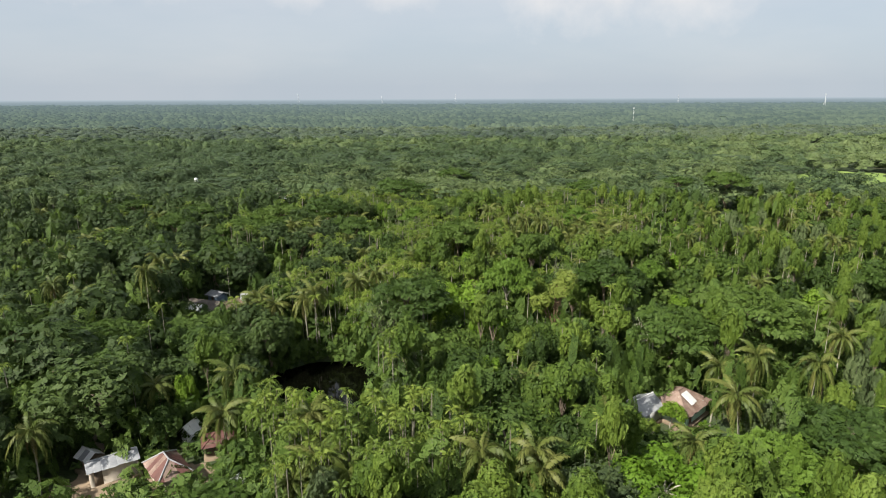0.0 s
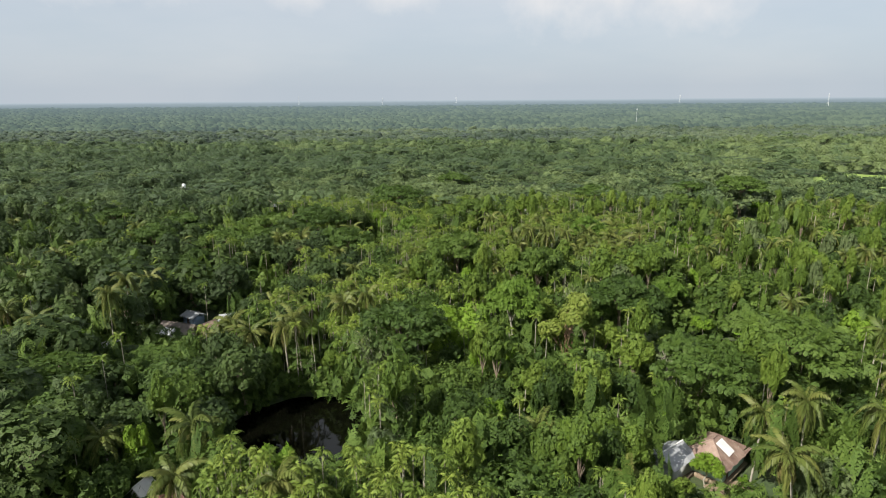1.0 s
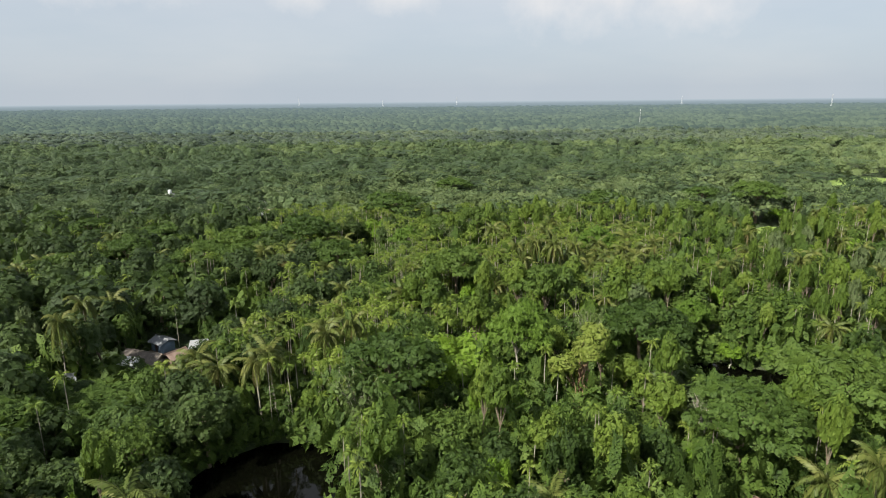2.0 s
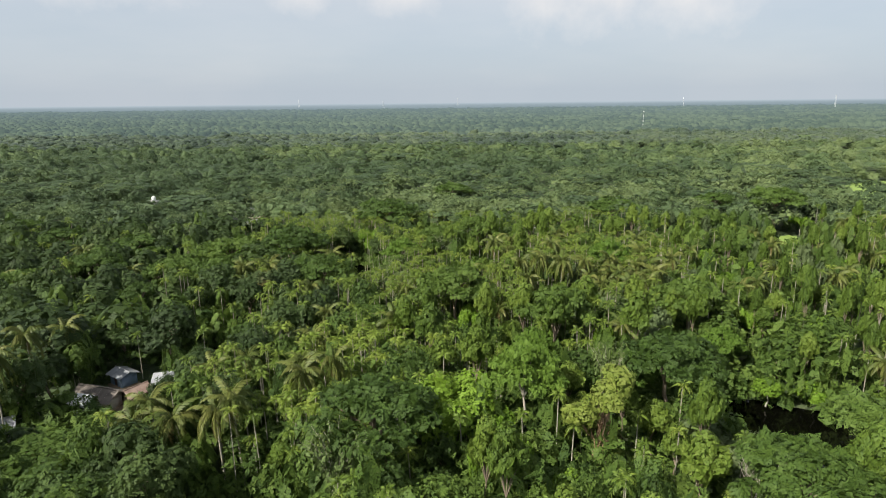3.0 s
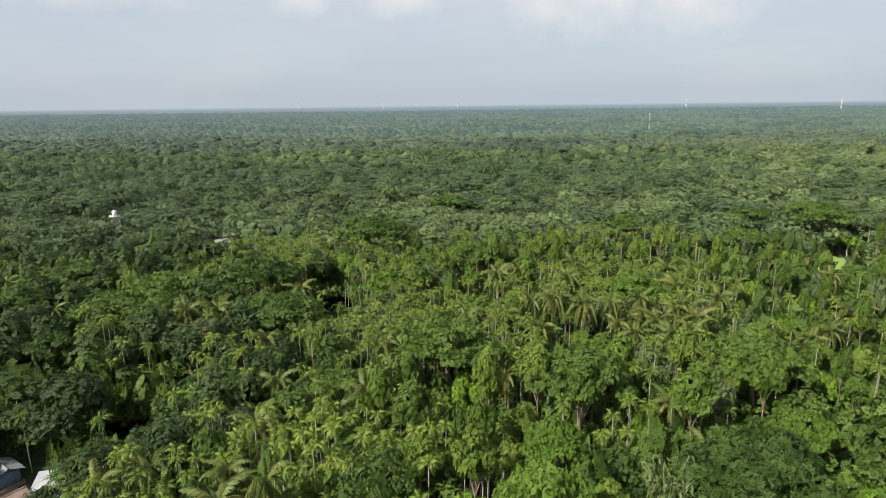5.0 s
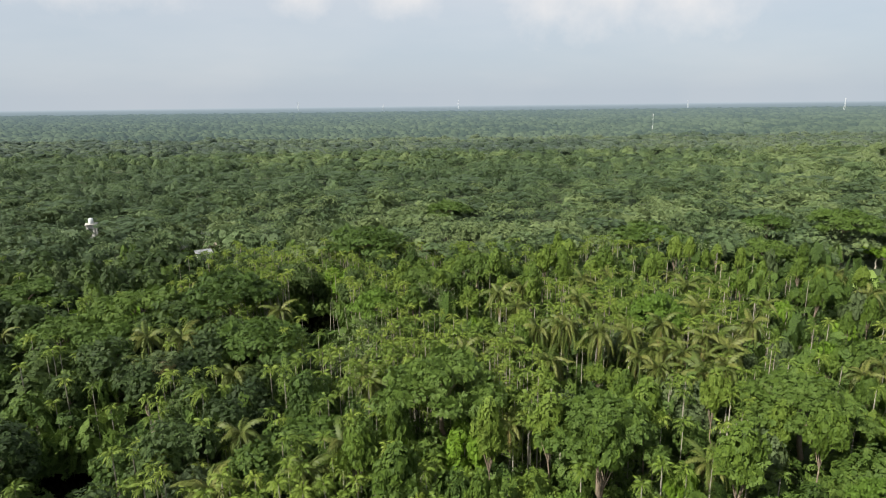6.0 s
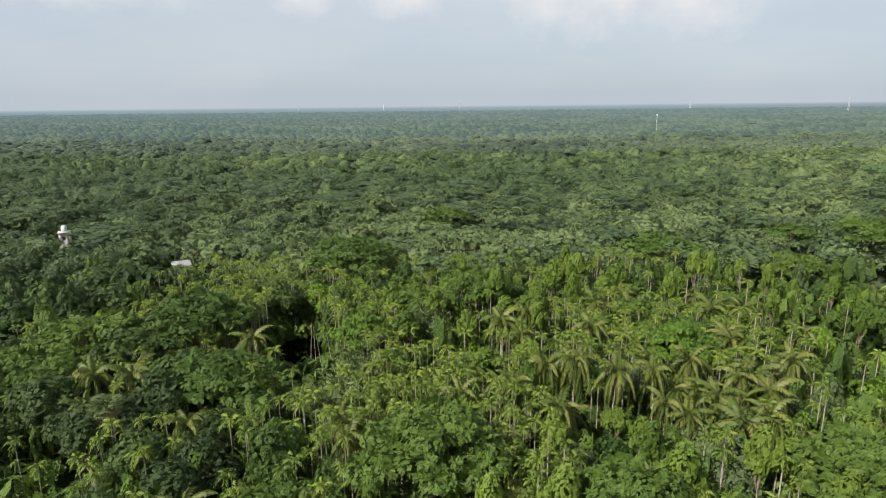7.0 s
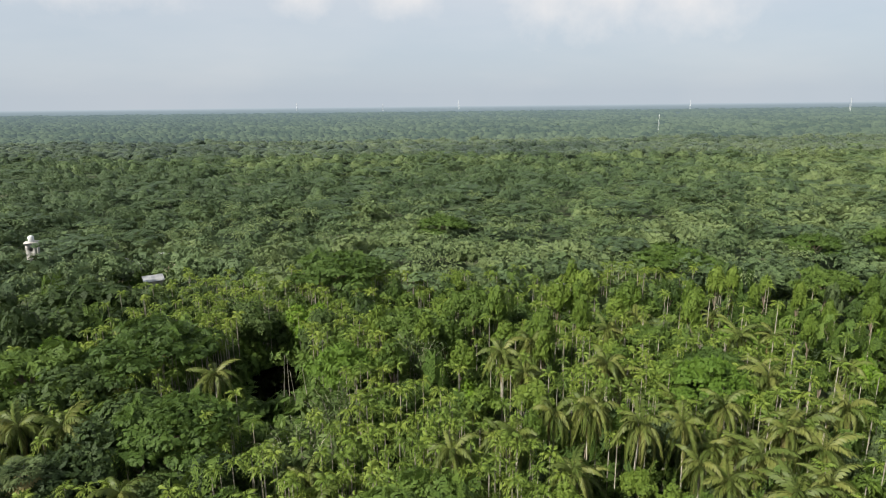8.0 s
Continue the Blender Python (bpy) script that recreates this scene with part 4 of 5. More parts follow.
# middle distance: whole crowns, each of a few dozen sprays
def crown_kit(fine):
    """Nine small crowns of radius 1: three rounded, two flat, two palm heads, two loose ones. fine: 1 for the nearer wood, less beyond."""
    k, kit = 1 / math.sqrt(fine), []
    for i in range(3):
        kit.append(join(crown_shell(rng, lobes_round(rng, 1.0, 1.9, 9), int(150 * fine), 0.17 * k, loose=0.22), crown_core(rng, lobes_round(rng, 1.0, 1.9, 6), 16, 0.34)))
    for i in range(2):
        kit.append(crown_shell(rng, lobes_flat(rng, 1.0, 2.2, 12), int(190 * fine), 0.15 * k, low=-0.1, loose=0.25))
    for i in range(2):
        heads = []
        for f in range(13):
            v, q = frond_strip(rng, 1.0, 0.5, 0.8 + 0.3 * (f % 2), 4 if fine > 0.7 else 3, 0.24, 0.2, 0.8, 0)
            heads.append((v @ np.array(Euler((0, radians(-55 * (1 - f / 12) + 15), 2.4 * f)).to_matrix()).T + np.array([0, 0, 1.8]), q))
        kit.append(join(*heads))
    for i in range(2):
        c = [(np.array([rng.uniform(-0.8, 0.8), rng.uniform(-0.8, 0.8), rng.uniform(1.2, 1.9)]), np.array([0.34, 0.34, 0.3])) for f in range(9)]
        kit.append(crown_shell(rng, c, int(130 * fine), 0.15 * k, loose=0.4))
    return kit


def solid_kit():
    """The same nine crowns for the wood beyond: rounded lobes with loose sprays over them."""
    kit = crown_kit(0.4)
    for i in range(5):
        lobes = lobes_round(rng, 1.0, 1.9, 6) if i < 3 else lobes_flat(rng, 1.0, 2.2, 8)
        pieces = [crown_shell(rng, lobes, 34, 0.14, loose=0.4)]
        for at, k in lobes:
            v, q = dome(rng.uniform(0, 6), 6, -0.3, 2)
            pieces.append((v * k * 0.97 + at, q))
        kit[i] = join(*pieces)
    return kit


def canopy_tone(x, y):
    """Crown tone: darker to the left and in one patch; neighbouring crowns share something of their colour."""
    dark_patch = 1.05 * math.exp(-((x + 110) / 150) ** 2 - ((y - 368) / 50) ** 2)
    return 0.5 - dark_patch + 0.26 * x / y + 0.75 * noise.noise((x * 0.006, y * 0.010, 1.0)) + 0.45 * noise.noise((x * 0.022, y * 0.03, 2.0))


def woods(y0, y1, step, big):
    out = []
    y = y0
    while y < y1:
        half = 0.80 * y + 20
        d = step * (y / y0) ** big
        x = -half
        while x < half:
            px, py = x + rng.uniform(-0.45, 0.45) * d, y + rng.uniform(-0.45, 0.45) * d
            x += d
            if not clear(px, py, 1, 1):
                continue
            u = rng.random()
            g = grove(px, py)
            which = int(rng.integers(5, 7)) if u < 0.36 else int(rng.integers(3, 5)) if u < 0.48 else int(rng.integers(7, 9)) if u < 0.54 + 0.15 * g else int(rng.integers(0, 3))
            r = d * 0.72 * rng.uniform(0.75, 1.35)
            if which in (3, 4):
                r *= 1.55
            if which in (5, 6):
                r = min(r, 4.2)
            z = rng.uniform(6.2, 12.8) + 1.5 * noise.noise((px * 0.02, py * 0.02, 8))
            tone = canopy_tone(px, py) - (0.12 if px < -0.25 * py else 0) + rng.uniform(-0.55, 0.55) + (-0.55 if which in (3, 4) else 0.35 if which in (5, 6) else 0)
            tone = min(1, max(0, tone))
            z += 2.2 if which in (3, 4) else 0
            h = min(r, 5)
            if any(inside(q, px, py) < 1 for q in LOW):
                z, r, h = 0.4 * z, 0.6 * r, 0.6 * h
            out.append((px, py, z - 1.9 * h, r, h, tone, which))
        y += d * 0.92
    return out


nearer = woods(NEAR_END + 3, 335, 6.3, 0.5)
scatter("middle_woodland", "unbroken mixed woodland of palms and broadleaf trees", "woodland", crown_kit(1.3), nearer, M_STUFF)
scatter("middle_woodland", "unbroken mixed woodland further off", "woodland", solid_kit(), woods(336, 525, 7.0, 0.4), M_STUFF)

# the same wood goes on under and behind the start of the flight and to both sides
around = []
for x in np.arange(-150, 151, 7.0):
    for y in np.arange(-70, NEAR_END, 7.0):
        px, py = x + rng.uniform(-3, 3), y + rng.uniform(-3, 3)
        if seen(px, py, 8) or (abs(px) > 95 and py < 0):
            continue
        r = rng.uniform(3.4, 6.0)
        h = min(r, 5)
        around.append((px, py, rng.uniform(8, 11.5) - 1.9 * h, r, h, rng.random(), int(rng.integers(9))))
scatter("nearby_woodland", "mixed woodland of palms and broadleaf trees all round", "woodland", crown_kit(0.22), around, M_STUFF)

def lump_kit(lobes, rings, sprays, size):
    """Five distant crowns of radius about 1: a few uneven lobes with loose sprays on them."""
    kit = []
    for i in range(5):
        c = [(np.array([rng.uniform(-0.55, 0.55), rng.uniform(-0.55, 0.55), rng.uniform(0.6, 1.15)]), np.array([0.6, 0.6, 0.5]) * rng.uniform(0.75, 1.2)) for k in range(lobes)]
        pieces = []
        for at, k in c:
            v, q = dome(rng.uniform(0, 6), 6, -0.35, rings)
            pieces.append((v * k + at, q))
        if sprays:
            pieces.append(crown_shell(rng, c, sprays, size, low=-0.1, aspect=0.6, loose=0.5))
        kit.append(join(*pieces))
    return kit


def far_woods(y0, y1, step, power):
    out = []
    y = y0
    while y < y1:
        half = 0.80 * y + 30
        d = step * (y / y0) ** power
        for x in np.arange(-half, half, d):
            px, py = x + rng.uniform(-0.5, 0.5) * d, y + rng.uniform(-0.5, 0.5) * d
            if not clear(px, py, 1, 1):
                continue
            r = d * rng.uniform(0.6, 1.15)
            h = min(r, 5)
            z = rng.uniform(7.6, 12.0) + 1.8 * noise.noise((px * 0.012, py * 0.012, 8))
            tone = min(1, max(0, canopy_tone(px, py) + rng.uniform(-0.45, 0.45)))
            out.append((px, py, z - 1.5 * h, r, h, tone, int(rng.integers(5))))
        y += d * 0.9
    return out


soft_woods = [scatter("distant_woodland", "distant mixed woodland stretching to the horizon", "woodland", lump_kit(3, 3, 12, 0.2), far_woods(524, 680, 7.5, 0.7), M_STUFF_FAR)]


def backdrop_material():
    """The hazy end of the land, plain and pale, far behind everything else. It glows, with haze painted in by distance.
    """
    m, node, link, arith, mix, out = material("hazy distance")
    pos = node("ShaderNodeTexCoord").outputs["Object"]
    part = node("ShaderNodeSeparateXYZ")
    link(pos, part.inputs[0])
    flat = node("ShaderNodeMapping")
    flat.inputs["Scale"].default_value = (1.0, 0.07, 1.0)
    link(pos, flat.inputs["Vector"])
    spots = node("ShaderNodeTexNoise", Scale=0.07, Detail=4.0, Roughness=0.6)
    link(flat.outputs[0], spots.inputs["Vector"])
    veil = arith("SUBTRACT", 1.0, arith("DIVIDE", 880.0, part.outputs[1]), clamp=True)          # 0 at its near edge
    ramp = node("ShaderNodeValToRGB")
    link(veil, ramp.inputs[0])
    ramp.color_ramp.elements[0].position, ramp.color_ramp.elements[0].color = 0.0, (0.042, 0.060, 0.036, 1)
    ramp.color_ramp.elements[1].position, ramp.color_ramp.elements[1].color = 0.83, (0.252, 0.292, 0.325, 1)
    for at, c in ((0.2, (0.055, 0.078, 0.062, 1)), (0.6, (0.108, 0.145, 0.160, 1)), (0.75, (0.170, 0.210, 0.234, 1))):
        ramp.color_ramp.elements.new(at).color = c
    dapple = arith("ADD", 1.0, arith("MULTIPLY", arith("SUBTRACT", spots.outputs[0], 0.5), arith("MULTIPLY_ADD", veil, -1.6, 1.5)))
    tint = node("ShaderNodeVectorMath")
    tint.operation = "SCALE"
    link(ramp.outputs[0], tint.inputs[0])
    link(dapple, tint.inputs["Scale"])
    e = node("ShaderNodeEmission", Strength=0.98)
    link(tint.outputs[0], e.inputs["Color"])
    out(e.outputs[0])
    return m


def backdrop(y0, y1):
    """The farthest tree tops: a gently lumpy sheet that reaches the horizon."""
    ys = [y0]
    while ys[-1] < y1:
        ys.append(min(y1, ys[-1] * 1.02))
    u = np.linspace(-0.88, 0.88, 140)
    v = np.array([[(a * y, y, 7.2 + 2.0 * noise.noise((a * y * 0.03, y * 0.03, 0)) + 1.2 * noise.noise((a * y * 0.006, y * 0.006, 4))) for a in u] for y in ys])
    n = len(u)
    a, b = np.meshgrid(np.arange(len(ys) - 1), np.arange(n - 1), indexing="ij")
    q = np.stack([a * n + b, a * n + b + 1, (a + 1) * n + b + 1, (a + 1) * n + b], -1).reshape(-1, 4)
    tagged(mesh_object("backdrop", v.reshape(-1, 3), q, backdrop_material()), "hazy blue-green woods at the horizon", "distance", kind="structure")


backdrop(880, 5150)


def hazy_crown_material():
    """Tree tops a kilometre and more away, ever paler: added glow stands in for the air between."""
    m, node, link, arith, mix, out = material("hazy distant tree tops")
    a = node("ShaderNodeAttribute")
    a.attribute_name = "tone"
    pos = node("ShaderNodeTexCoord").outputs["Object"]
    part = node("ShaderNodeSeparateXYZ")
    link(pos, part.inputs[0])
    grain = node("ShaderNodeTexNoise", Scale=0.35, Detail=4.0, Roughness=0.7)
    link(pos, grain.inputs["Vector"])
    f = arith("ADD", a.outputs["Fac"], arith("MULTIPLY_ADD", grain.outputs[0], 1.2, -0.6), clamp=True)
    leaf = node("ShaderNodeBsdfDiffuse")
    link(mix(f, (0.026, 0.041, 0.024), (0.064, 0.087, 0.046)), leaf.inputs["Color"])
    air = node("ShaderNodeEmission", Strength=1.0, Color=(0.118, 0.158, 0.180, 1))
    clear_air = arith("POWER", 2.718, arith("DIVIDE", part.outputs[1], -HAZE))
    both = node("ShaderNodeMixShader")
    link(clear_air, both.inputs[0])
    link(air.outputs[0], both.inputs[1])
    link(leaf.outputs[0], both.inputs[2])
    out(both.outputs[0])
    return m


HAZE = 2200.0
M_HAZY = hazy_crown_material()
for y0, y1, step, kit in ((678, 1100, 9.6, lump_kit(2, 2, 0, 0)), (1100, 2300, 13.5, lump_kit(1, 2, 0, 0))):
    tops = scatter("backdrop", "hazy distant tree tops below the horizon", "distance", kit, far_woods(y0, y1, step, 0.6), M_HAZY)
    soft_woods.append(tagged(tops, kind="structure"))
for ob in soft_woods:
    ob.data.polygons.foreach_set("use_smooth", [True] * len(ob.data.polygons))


# ---------------------------------------------------------------- huts and houses
M_RUST = rough_material("rusted corrugated iron", (0.11, 0.066, 0.052), (0.27, 0.20, 0.160), 0.9, 6.0, 0.7, 0.2)
M_RED = rough_material("red-brown painted iron", (0.066, 0.025, 0.021), (0.120, 0.050, 0.041), 1.2, 7.0, 0.6, 0.2)
M_TIN = rough_material("weathered grey tin", (0.21, 0.22, 0.235), (0.37, 0.38, 0.395), 0.8, 6.0, 0.5, 0.2, 0.25)
# darker copy of the tin; on the blue hut it paints in tree shade
M_DARKENED_TIN = rough_material("darkened tin", (0.11, 0.12, 0.13), (0.22, 0.23, 0.24), 0.8, 6.0, 0.6, 0.2)
M_WHITE_TIN = rough_material("new white tin", (0.50, 0.51, 0.51), (0.66, 0.66, 0.65), 0.8, 6.0, 0.45, 0.1)
M_THATCH = rough_material("grey-brown old thatch", (0.07, 0.060, 0.050), (0.145, 0.125, 0.108), 1.0, 12.0, 0.95, 0.9)
M_PLASTER = rough_material("cream lime plaster", (0.38, 0.33, 0.27), (0.56, 0.50, 0.42), 0.7, 9.0, 0.9, 0.3)
M_WHITEWASH = rough_material("stained whitewash", (0.40, 0.41, 0.40), (0.60, 0.60, 0.58), 0.7, 9.0, 0.85, 0.2)
M_MINT = rough_material("faded mint paint", (0.36, 0.55, 0.48), (0.52, 0.72, 0.64), 0.7, 9.0, 0.8, 0.2)
M_BLUE = rough_material("faded blue paint", (0.09, 0.14, 0.20), (0.16, 0.22, 0.29), 0.7, 9.0, 0.8, 0.2)
M_WOOD = rough_material("dark weathered wood", (0.07, 0.05, 0.035), (0.16, 0.12, 0.08), 2.0, 20.0, 0.85, 0.4)
M_CONCRETE = rough_material("stained pale concrete", (0.22, 0.215, 0.20), (0.38, 0.375, 0.35), 0.8, 9.0, 0.9, 0.3)
M_ORANGE = rough_material("faded orange sheet", (0.45, 0.10, 0.04), (0.60, 0.18, 0.08), 1.0, 8.0, 0.7, 0.2)
M_TANK = rough_material("dull white paint", (0.48, 0.50, 0.50), (0.58, 0.60, 0.60), 1.0, 8.0, 0.4, 0.05)
CUBE = np.array([[0, 3, 2, 1], [4, 5, 6, 7], [0, 1, 5, 4], [1, 2, 6, 5], [2, 3, 7, 6], [3, 0, 4, 7]])


def block(x0, x1, y0, y1, z0, z1):
    return np.array([[x0, y0, z0], [x1, y0, z0], [x1, y1, z0], [x0, y1, z0], [x0, y0, z1], [x1, y0, z1], [x1, y1, z1], [x0, y1, z1]], dtype=float), CUBE


def wall_run(length, height, holes, thick=0.16):
    """A wall along +x with its outer face at y = 0; holes: x0, x1, z0, z1 go right through."""
    xs = sorted({0.0, length, *(h[0] for h in holes), *(h[1] for h in holes)})
    zs = sorted({-0.3, height, *(max(h[2], -0.3) for h in holes), *(h[3] for h in holes)})
    nx, nz = len(xs), len(zs)
    solid = [[not any(h[0] < (xs[i] + xs[i + 1]) / 2 < h[1] and h[2] < (zs[k] + zs[k + 1]) / 2 < h[3] for h in holes) for k in range(nz - 1)] for i in range(nx - 1)]
    v = np.array([(x, y, z) for y in (0, thick) for x in xs for z in zs])
    at = lambda y, i, k: y * nx * nz + i * nz + k
    full = lambda i, k: 0 <= i < nx - 1 and 0 <= k < nz - 1 and solid[i][k]
    q = []
    for i in range(nx - 1):
        for k in range(nz - 1):
            if not solid[i][k]:
                continue
            q.append((at(0, i, k), at(0, i + 1, k), at(0, i + 1, k + 1), at(0, i, k + 1)))
            q.append((at(1, i, k), at(1, i, k + 1), at(1, i + 1, k + 1), at(1, i + 1, k)))
            if not full(i - 1, k):
                q.append((at(0, i, k), at(0, i, k + 1), at(1, i, k + 1), at(1, i, k)))
            if not full(i + 1, k):
                q.append((at(0, i + 1, k), at(1, i + 1, k), at(1, i + 1, k + 1), at(0, i + 1, k + 1)))
            if not full(i, k - 1):
                q.append((at(0, i, k), at(1, i, k), at(1, i + 1, k), at(0, i + 1, k)))
            if not full(i, k + 1):
                q.append((at(0, i, k + 1), at(0, i + 1, k + 1), at(1, i + 1, k + 1), at(1, i, k + 1)))
    return v, np.array(q)


def roof_slope(parent, a, b, c, d, mats, sheet_w=0.82, ribs=4, seed=0):
    """One roof slope of ribbed sheets from the eave a-b up to the ridge c-d (c above a)."""
    a, b, c, d = (Vector(p) for p in (a, b, c, d))
    along = (b - a).normalized()
    length = (b - a).length
    sc, sd = (c - a).dot(along), length - (b - d).dot(along)
    up = (c - a) - along * sc
    rise, up = up.length, up.normalized()
    nrm = along.cross(up).normalized()
    n = max(1, round(length / sheet_w))
    pick = random.Random(seed)

    def reach(s):
        h = rise
        if sc > 0.05:
            h = min(h, rise * s / sc)
        if length - sd > 0.05:
            h = min(h, rise * (length - s) / (length - sd))
        return max(0.02, h)

    for i in range(n):
        vs, qs = [], []
        lift = 0.012 * (i % 2) + pick.uniform(0, 0.012)
        trim = pick.uniform(-0.06, 0.06)
        for j in range(ribs * 2 + 1):
            s = (i + j / (ribs * 2)) * length / n
            off = nrm * (0.03 * (j % 2) + lift)
            vs += [tuple(a + along * s + up * trim + off), tuple(a + along * s + up * reach(s) + off)]
        for j in range(ribs * 2):
            qs.append((2 * j, 2 * j + 2, 2 * j + 3, 2 * j + 1))
        mesh_object("roof_sheet", vs, qs, mats[pick.randrange(len(mats))], parent)


def hut(name, x, y, turn, w, d, eave, ridge, roofs, wall, label, style="gable", over=0.45, door=None, windows=(), caps=None, seed=0, base=M_EARTH):
    """A small house on a low earth plinth: four walls, a door, windows and a sheet roof. w runs along its own x, the front faces -y."""
    ob = new(name)
    ob.matrix_basis = pose(x, y, 0.3, 0, 0, turn)
    mesh_object("plinth", *block(-w / 2 - 0.3, w / 2 + 0.3, -d / 2 - 0.4, d / 2 + 0.3, -0.6, 0.12), base, ob)
    holes = [(door - 0.45, door + 0.45, 0.0, 2.0)] if door is not None else []
    holes += [(q - 0.4, q + 0.4, 0.95, 1.95) for q in windows]
    front = mesh_object("wall", *wall_run(w, eave, holes), wall, ob)
    front.location = (-w / 2, -d / 2, 0)
    for px, py, a, ln in ((w / 2, d / 2, 180, w), (-w / 2, d / 2 - 0.16, -90, d - 0.32), (w / 2, -d / 2 + 0.16, 90, d - 0.32)):
        k = mesh_object("wall", *wall_run(ln, eave, []), wall, ob)
        k.matrix_basis = pose(px, py, 0, 0, 0, a)
    if door is not None:
        mesh_object("door", *block(door - 0.44 - w / 2, door + 0.44 - w / 2, -d / 2 + 0.05, -d / 2 + 0.09, 0.13, 1.99), M_WOOD, ob)
    for q in windows:
        mesh_object("window", *block(q - 0.39 - w / 2, q + 0.39 - w / 2, -d / 2 + 0.04, -d / 2 + 0.08, 0.96, 1.94), M_WOOD, ob, label="closed wooden shutter")
    X, Y = w / 2 + over, d / 2 + over
    if style == "gable":
        roof_slope(ob, (-X, -Y, eave), (X, -Y, eave), (-X, 0, ridge), (X, 0, ridge), roofs, seed=seed)
        roof_slope(ob, (X, Y, eave), (-X, Y, eave), (X, 0, ridge), (-X, 0, ridge), roofs, seed=seed + 1)
        for s in (-1, 1):
            gx = s * (w / 2 - 0.08)
            v = np.array([[gx - 0.07, -d / 2, eave], [gx + 0.07, -d / 2, eave], [gx + 0.07, d / 2, eave], [gx - 0.07, d / 2, eave], [gx - 0.07, -0.05, ridge - 0.12], [gx + 0.07, -0.05, ridge - 0.12], [gx + 0.07, 0.05, ridge - 0.12], [gx - 0.07, 0.05, ridge - 0.12]])
            mesh_object("gable", v, CUBE, wall, ob)
        rims = [((-X, 0, ridge), (X, 0, ridge))]
    elif style == "hip":
        R = max(0.15, X - Y * 0.95)
        roof_slope(ob, (-X, -Y, eave), (X, -Y, eave), (-R, 0, ridge), (R, 0, ridge), roofs, seed=seed)
        roof_slope(ob, (X, Y, eave), (-X, Y, eave), (R, 0, ridge), (-R, 0, ridge), roofs, seed=seed + 1)
        roof_slope(ob, (X, -Y, eave), (X, Y, eave), (R, 0, ridge), (R, 0.01, ridge), roofs, seed=seed + 2)
        roof_slope(ob, (-X, Y, eave), (-X, -Y, eave), (-R, 0.01, ridge), (-R, 0, ridge), roofs, seed=seed + 3)
        rims = [((-R, 0, ridge), (R, 0, ridge))] + [((s * X, u * Y, eave), (s * R, 0, ridge)) for s in (-1, 1) for u in (-1, 1)]
    else:                                           # one slope that falls to the front
        roof_slope(ob, (-X, -Y, eave), (X, -Y, eave), (-X, Y, ridge), (X, Y, ridge), roofs, seed=seed)
        rims = []
        mesh_object("upper_wall", *block(-w / 2, w / 2, d / 2 - 0.15, d / 2, eave, ridge - 0.1), wall, ob)
    for p, q in rims:
        t = tube(np.array([p, q]) + np.array([0, 0, 0.05]), [0.09, 0.09], 6)
        mesh_object("ridge_cap", *t, caps or roofs[0], ob)
    return tagged(ob, label, "house")


hut("hut", -40.0, 64.1, 36, 5.2, 2.7, 2.1, 2.8, [M_TIN], M_PLASTER, "small cream plastered hut with a pale tin gable roof", over=0.25, door=0.9, seed=1)
hut("hut", -32.8, 62.9, -48, 4.5, 2.8, 2.0, 3.5, [M_RUST, M_RED, M_RED], M_PLASTER, "hut with a faded red hipped iron roof", "hip", over=0.6, caps=M_TIN, door=2.0, seed=2)
hut("hut", -28.9, 69.6, 22, 3.8, 2.8, 1.6, 2.6, [M_RED], M_WOOD, "low hut with a dark red iron roof half under trees", "hip", door=1.5, seed=3)
hut("hut", -33.4, 71.2, 75, 1.8, 1.6, 1.8, 3.0, [M_WHITE_TIN], M_WHITEWASH, "tiny whitewashed hut with a white gabled roof", door=1.0, seed=4)
hut("shed", -24.2, 66.8, 20, 1.8, 1.6, 1.9, 2.5, [M_ORANGE], M_WOOD, "little shed under a faded orange roof", "lean", over=0.25, seed=5)
hut("shed", -23.9, 60.5, 60, 1.4, 1.2, 1.5, 2.3, [M_WHITE_TIN], M_WHITEWASH, "tiny white shed with a pointed tin roof among palms", over=0.25, seed=6)
hut("shed", -43.6, 65.6, -30, 2.2, 1.8, 1.8, 2.6, [M_WHITE_TIN, M_TIN], M_WOOD, "shed with a shining white tin roof beside the cream hut", over=0.3, seed=7)

# the larger house among the palms: rusty main roof with a new white patch, grey wing
hut("house", 33.8, 78.2, 43, 6.2, 5.0, 1.9, 3.8, [M_RUST], M_MINT, "house with a rusty hipped iron roof and mint walls", "hip", over=0.55, door=1.4, windows=(3.2, 4.8), caps=M_RUST, seed=8)
hut("house_wing", 28.0, 77.0, 37, 4.2, 3.6, 2.0, 3.2, [M_TIN], M_WHITEWASH, "whitewashed side house with a grey tin gable roof", over=0.4, caps=M_WHITE_TIN, seed=9)
patch = new("roof_patch")
patch.matrix_basis = pose(33.8, 78.2, 0.36, 0, 0, 43)
roof_slope(patch, (-1.0, -2.2, 2.47), (0.7, -2.2, 2.47), (-1.0, -0.5, 3.53), (0.7, -0.5, 3.53), [M_WHITE_TIN], seed=10)
tagged(patch, "new white tin sheets laid on the rusty house roof", "roof patch")

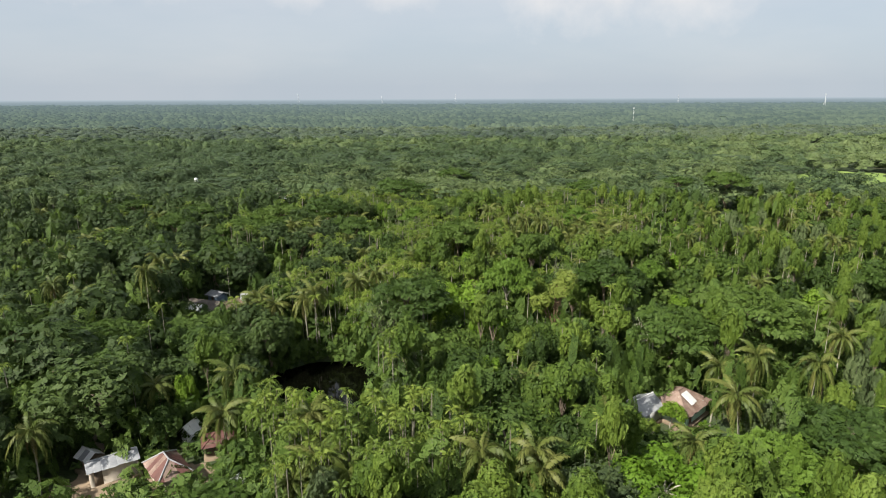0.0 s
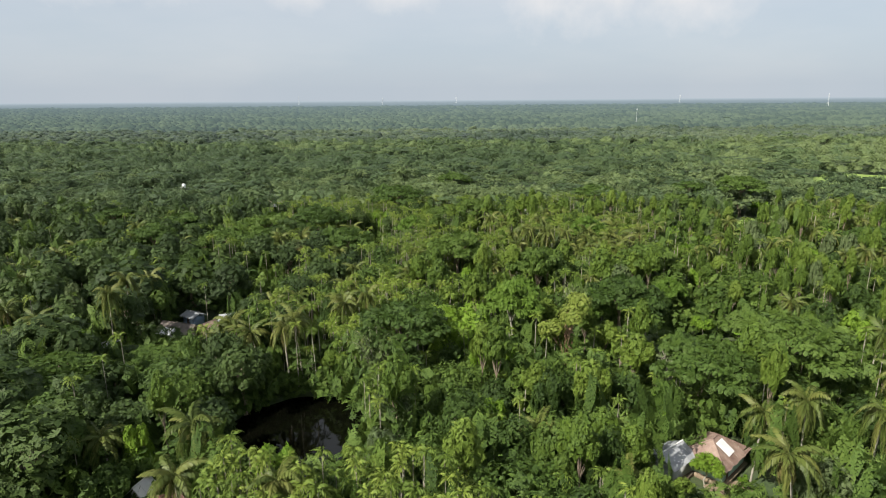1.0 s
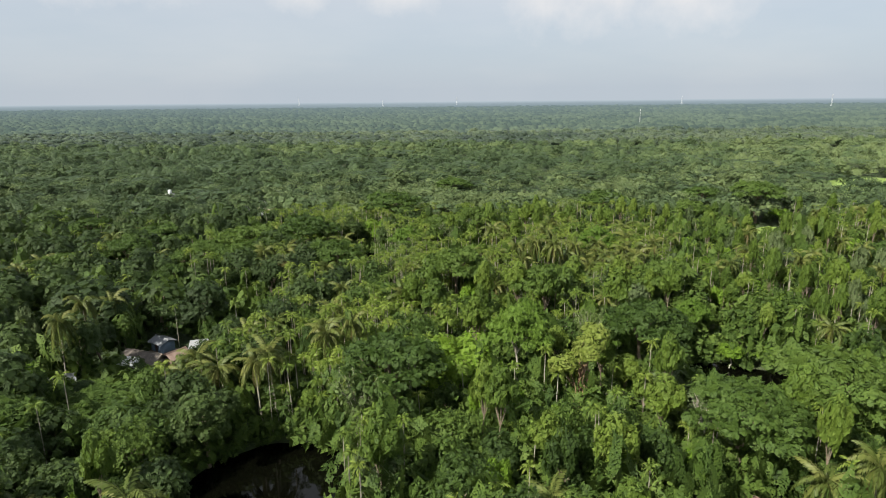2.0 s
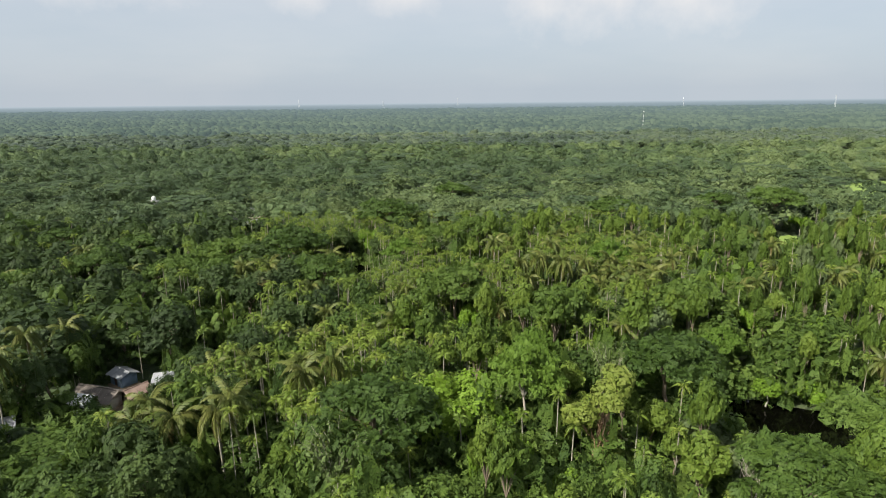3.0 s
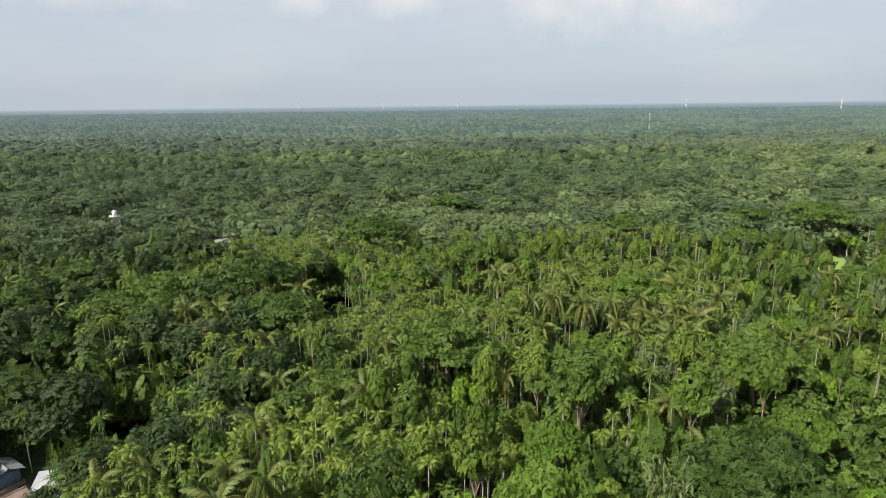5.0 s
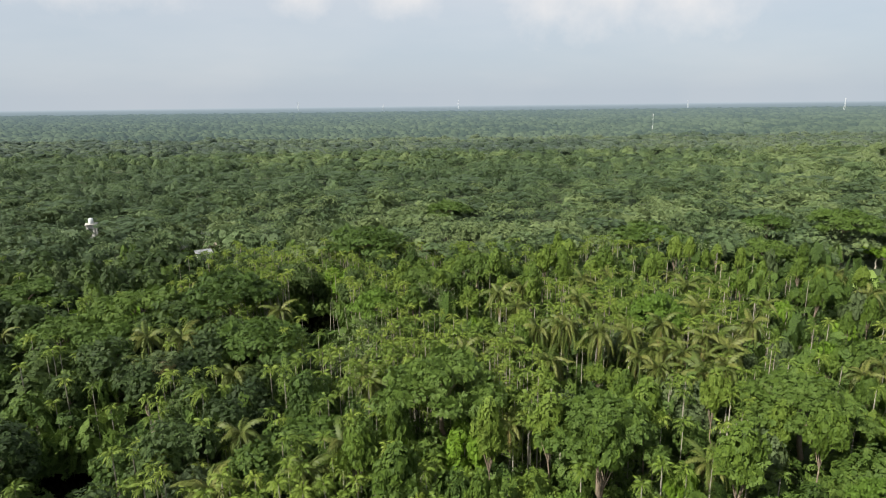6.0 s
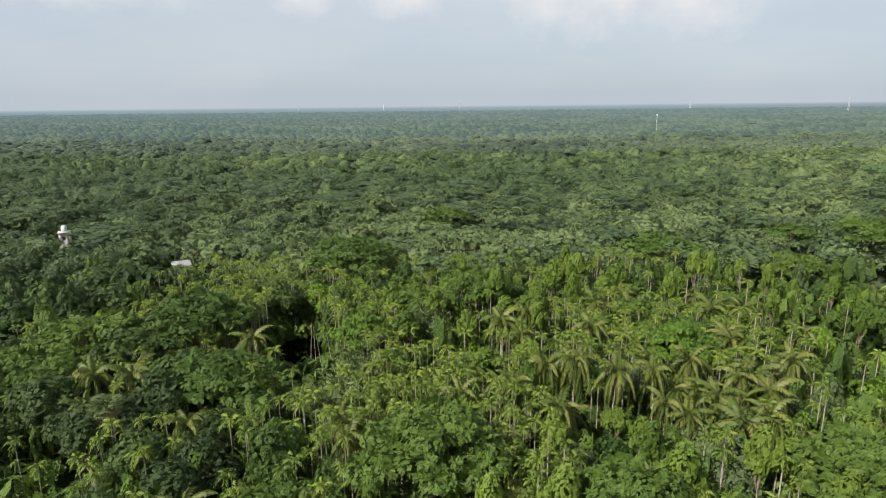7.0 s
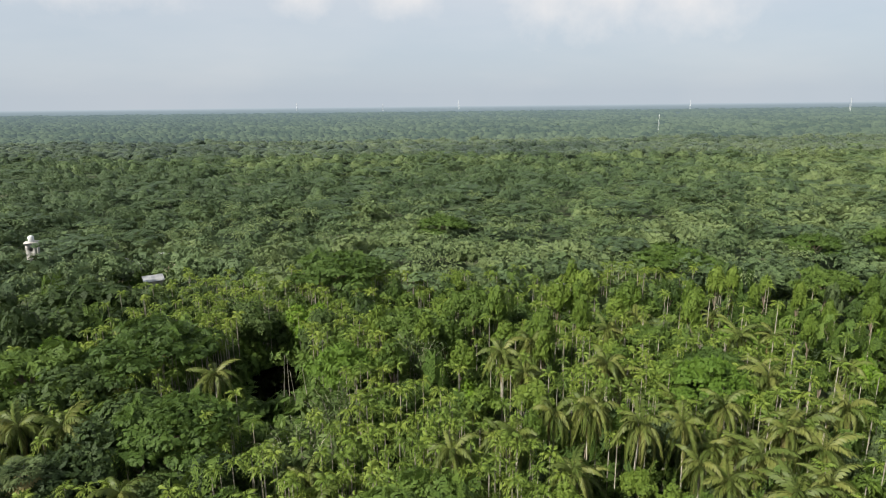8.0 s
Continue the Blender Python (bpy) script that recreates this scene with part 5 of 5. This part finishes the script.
# the hamlet by the dark trees
hut("hut", -50.2, 120.6, -18, 6.4, 3.0, 1.6, 2.8, [M_THATCH], M_PLASTER, "long low mud hut with an old grey-brown roof", over=0.7, caps=M_THATCH, seed=12)
hut("shed", -51.6, 118.0, -14, 2.6, 1.9, 1.9, 2.4, [M_WHITE_TIN], M_WHITEWASH, "low white tin lean-to in front of the mud hut", "lean", over=0.25, seed=13)
hut("hut", -45.0, 121.2, 58, 3.2, 2.6, 1.7, 2.6, [M_RUST], M_WOOD, "small hut with a rust-red iron roof", over=0.35, seed=14)
hut("hut", -50.2, 127.4, -34, 3.3, 2.6, 1.8, 2.5, [M_DARKENED_TIN], M_BLUE, "blue painted hut with a grey tin roof coloured dark for tree shade", door=1.6, seed=15)
hut("hut", -42.3, 124.6, 14, 2.6, 2.2, 2.05, 2.6, [M_TIN], M_BLUE, "small hut with a pale tin roof and dark front", "lean", door=1.2, seed=16)
hut("hut", -58.6, 110.4, 30, 4.0, 3.0, 2.1, 3.2, [M_TIN], M_PLASTER, "plastered hut with a tin roof at the yard edge", door=2.0, seed=17)

# the far hamlet
hut("house", -76.6, 252.5, 20, 4.5, 3.6, 4.6, 5.4, [M_DARKENED_TIN, M_TIN], M_CONCRETE, "pale two-storey house with a dull tin roof", door=2.0, windows=(3.4, 5.0), seed=18)
hut("house", -68.3, 258.5, 12, 6.0, 4.0, 4.7, 5.6, [M_DARKENED_TIN, M_TIN], M_PLASTER, "long house with a grey tin roof among palms", door=3.0, seed=19)
hut("hut", -62.2, 236.0, 32, 3.6, 3.0, 4.6, 5.2, [M_TIN], M_CONCRETE, "small pale-roofed hut showing between tree crowns", "lean", seed=20)


def water_tower(x, y, h):
    """A concrete stair tower that carries a white water tank."""
    ob = new("water_tower")
    ob.matrix_basis = pose(x, y, 0, 0, 0, 25)
    holes = [(0.9, 1.7, 0.2, 2.1), (0.9, 1.7, h - 2.2, h - 1.2)]
    for px, py, a in ((-1.4, -1.4, 0), (1.4, -1.4, 90), (1.4, 1.4, 180), (-1.4, 1.4, -90)):
        k = mesh_object("wall", *wall_run(2.64, h, holes if a == 0 else []), M_CONCRETE, ob)
        k.matrix_basis = pose(px, py, 0.3, 0, 0, a)
    mesh_object("slab", *block(-1.7, 1.7, -1.7, 1.7, h + 0.3, h + 0.5), M_CONCRETE, ob)
    p = np.array([[0, 0, h + 0.5], [0, 0, h + 0.52], [0, 0, h + 1.0], [0, 0, h + 1.9], [0, 0, h + 2.2], [0, 0, h + 2.35]])
    mesh_object("tank", *tube(p, [0.01, 0.7, 0.74, 0.74, 0.5, 0.05], 20), M_TANK, ob)
    return tagged(ob, "pale concrete tower with a white water tank on top", "water tower")


water_tower(-107.0, 261.0, 8.0)
hut("hut", 29.5, 219.0, 20, 1.9, 1.6, 7.4, 8.0, [M_DARKENED_TIN], M_CONCRETE, "slim pale concrete hut showing over the palms", over=0.2, seed=22)


def mast(x, y, h, wide):
    """A lattice radio mast: three legs with cross braces and a head of pale panels."""
    ob = new("radio_mast")
    ob.location = (x, y, 0)
    legs = [(wide * math.cos(a), wide * math.sin(a)) for a in (0.3, 2.4, 4.5)]
    for p in legs:
        mesh_object("leg", *tube(np.array([[p[0], p[1], 0], [0.25 * p[0], 0.25 * p[1], h]]), [0.08 * wide, 0.06 * wide], 5), M_TANK, ob)
    for i in range(9):
        z0, z1 = h * i / 9, h * (i + 1) / 9
        for j in range(3):
            a, b = legs[j], legs[(j + 1) % 3]
            k0, k1 = 1 - 0.75 * z0 / h, 1 - 0.75 * z1 / h
            mesh_object("brace", *tube(np.array([[a[0] * k0, a[1] * k0, z0], [b[0] * k1, b[1] * k1, z1]]), [0.025 * wide, 0.025 * wide], 4), M_TANK, ob)
    for j in range(3):
        a = legs[j]
        mesh_object("panel", *block(a[0] * 0.5 - 0.25, a[0] * 0.5 + 0.25, a[1] * 0.5 - 0.15, a[1] * 0.5 + 0.15, h - 3.0, h - 0.8), M_TANK, ob)
    return tagged(ob, "white-painted steel lattice radio mast over the woods", "radio mast", "radio masts on the horizon")


for x, y, h, w in ((-695, 3000, 46, 4.2), (63, 3000, 45, 4.0), (257, 830, 27, 0.8), (1110, 1800, 42, 2.8), (987, 2600, 38, 3.2), (-262, 2700, 35, 3.2)):
    mast(x, y, h, w)


# ---------------------------------------------------------------- bare wood
def dead_tree(x, y, h, seed):
    """A leafless tree: a pale stem that forks again and again."""
    r = np.random.default_rng(seed)
    ob = new("dead_tree")
    ob.location = (x, y, 0)
    top = np.array([0.3, 0.1, 0.55 * h])
    mesh_object("trunk", *tube(bend((0, 0, -0.3), top, 0, r, 5), np.linspace(0.22, 0.14, 5), 6), M_BARK_PALE, ob)
    for i in range(7):
        a = 2.4 * i
        end = top + np.array([math.cos(a) * r.uniform(0.8, 2.0), math.sin(a) * r.uniform(0.8, 2.0), h * r.uniform(0.22, 0.46)])
        limb = mesh_object("limb", *tube(bend(top, end, 0.3, r, 5), np.linspace(0.1, 0.03, 5), 5), M_BARK_PALE, ob)
        for j in range(2):
            tip = end + r.normal(0, 0.5, 3) + np.array([0, 0, 0.7])
            mesh_object("twig", *tube(bend(end * 0.8 + top * 0.2, tip, 0.1, r, 4), np.linspace(0.04, 0.012, 4), 4), M_BARK_PALE, limb)
    return tagged(ob, "bare pale dead tree among green crowns", "tree")


for k, (x, y, h) in enumerate(((31.0, 88.0, 11.0), (36.0, 156.0, 9.0))):
    dead_tree(x, y, h, 40 + k)
for k, (x, y) in enumerate(((-15.2, 179.5), (-16.6, 181.0), (-17.4, 180.2), (-13.8, 180.8), (-2.0, 182.0), (0.5, 180.5))):
    lean = (k % 3 - 1) * 0.7
    pole = new("bare_pole")
    pole.location = (x, y, 0)
    mesh_object("cane", *tube(np.array([[0, 0, -0.3], [0.3 * lean, 0.1, 3.5], [lean, 0.2, 8.0 + k % 3]]), [0.07, 0.055, 0.02], 5), M_BARK_PALE, pole)
    tagged(pole, "bare pale bamboo cane leaning by the pond", "cane", "bare canes by the pond")
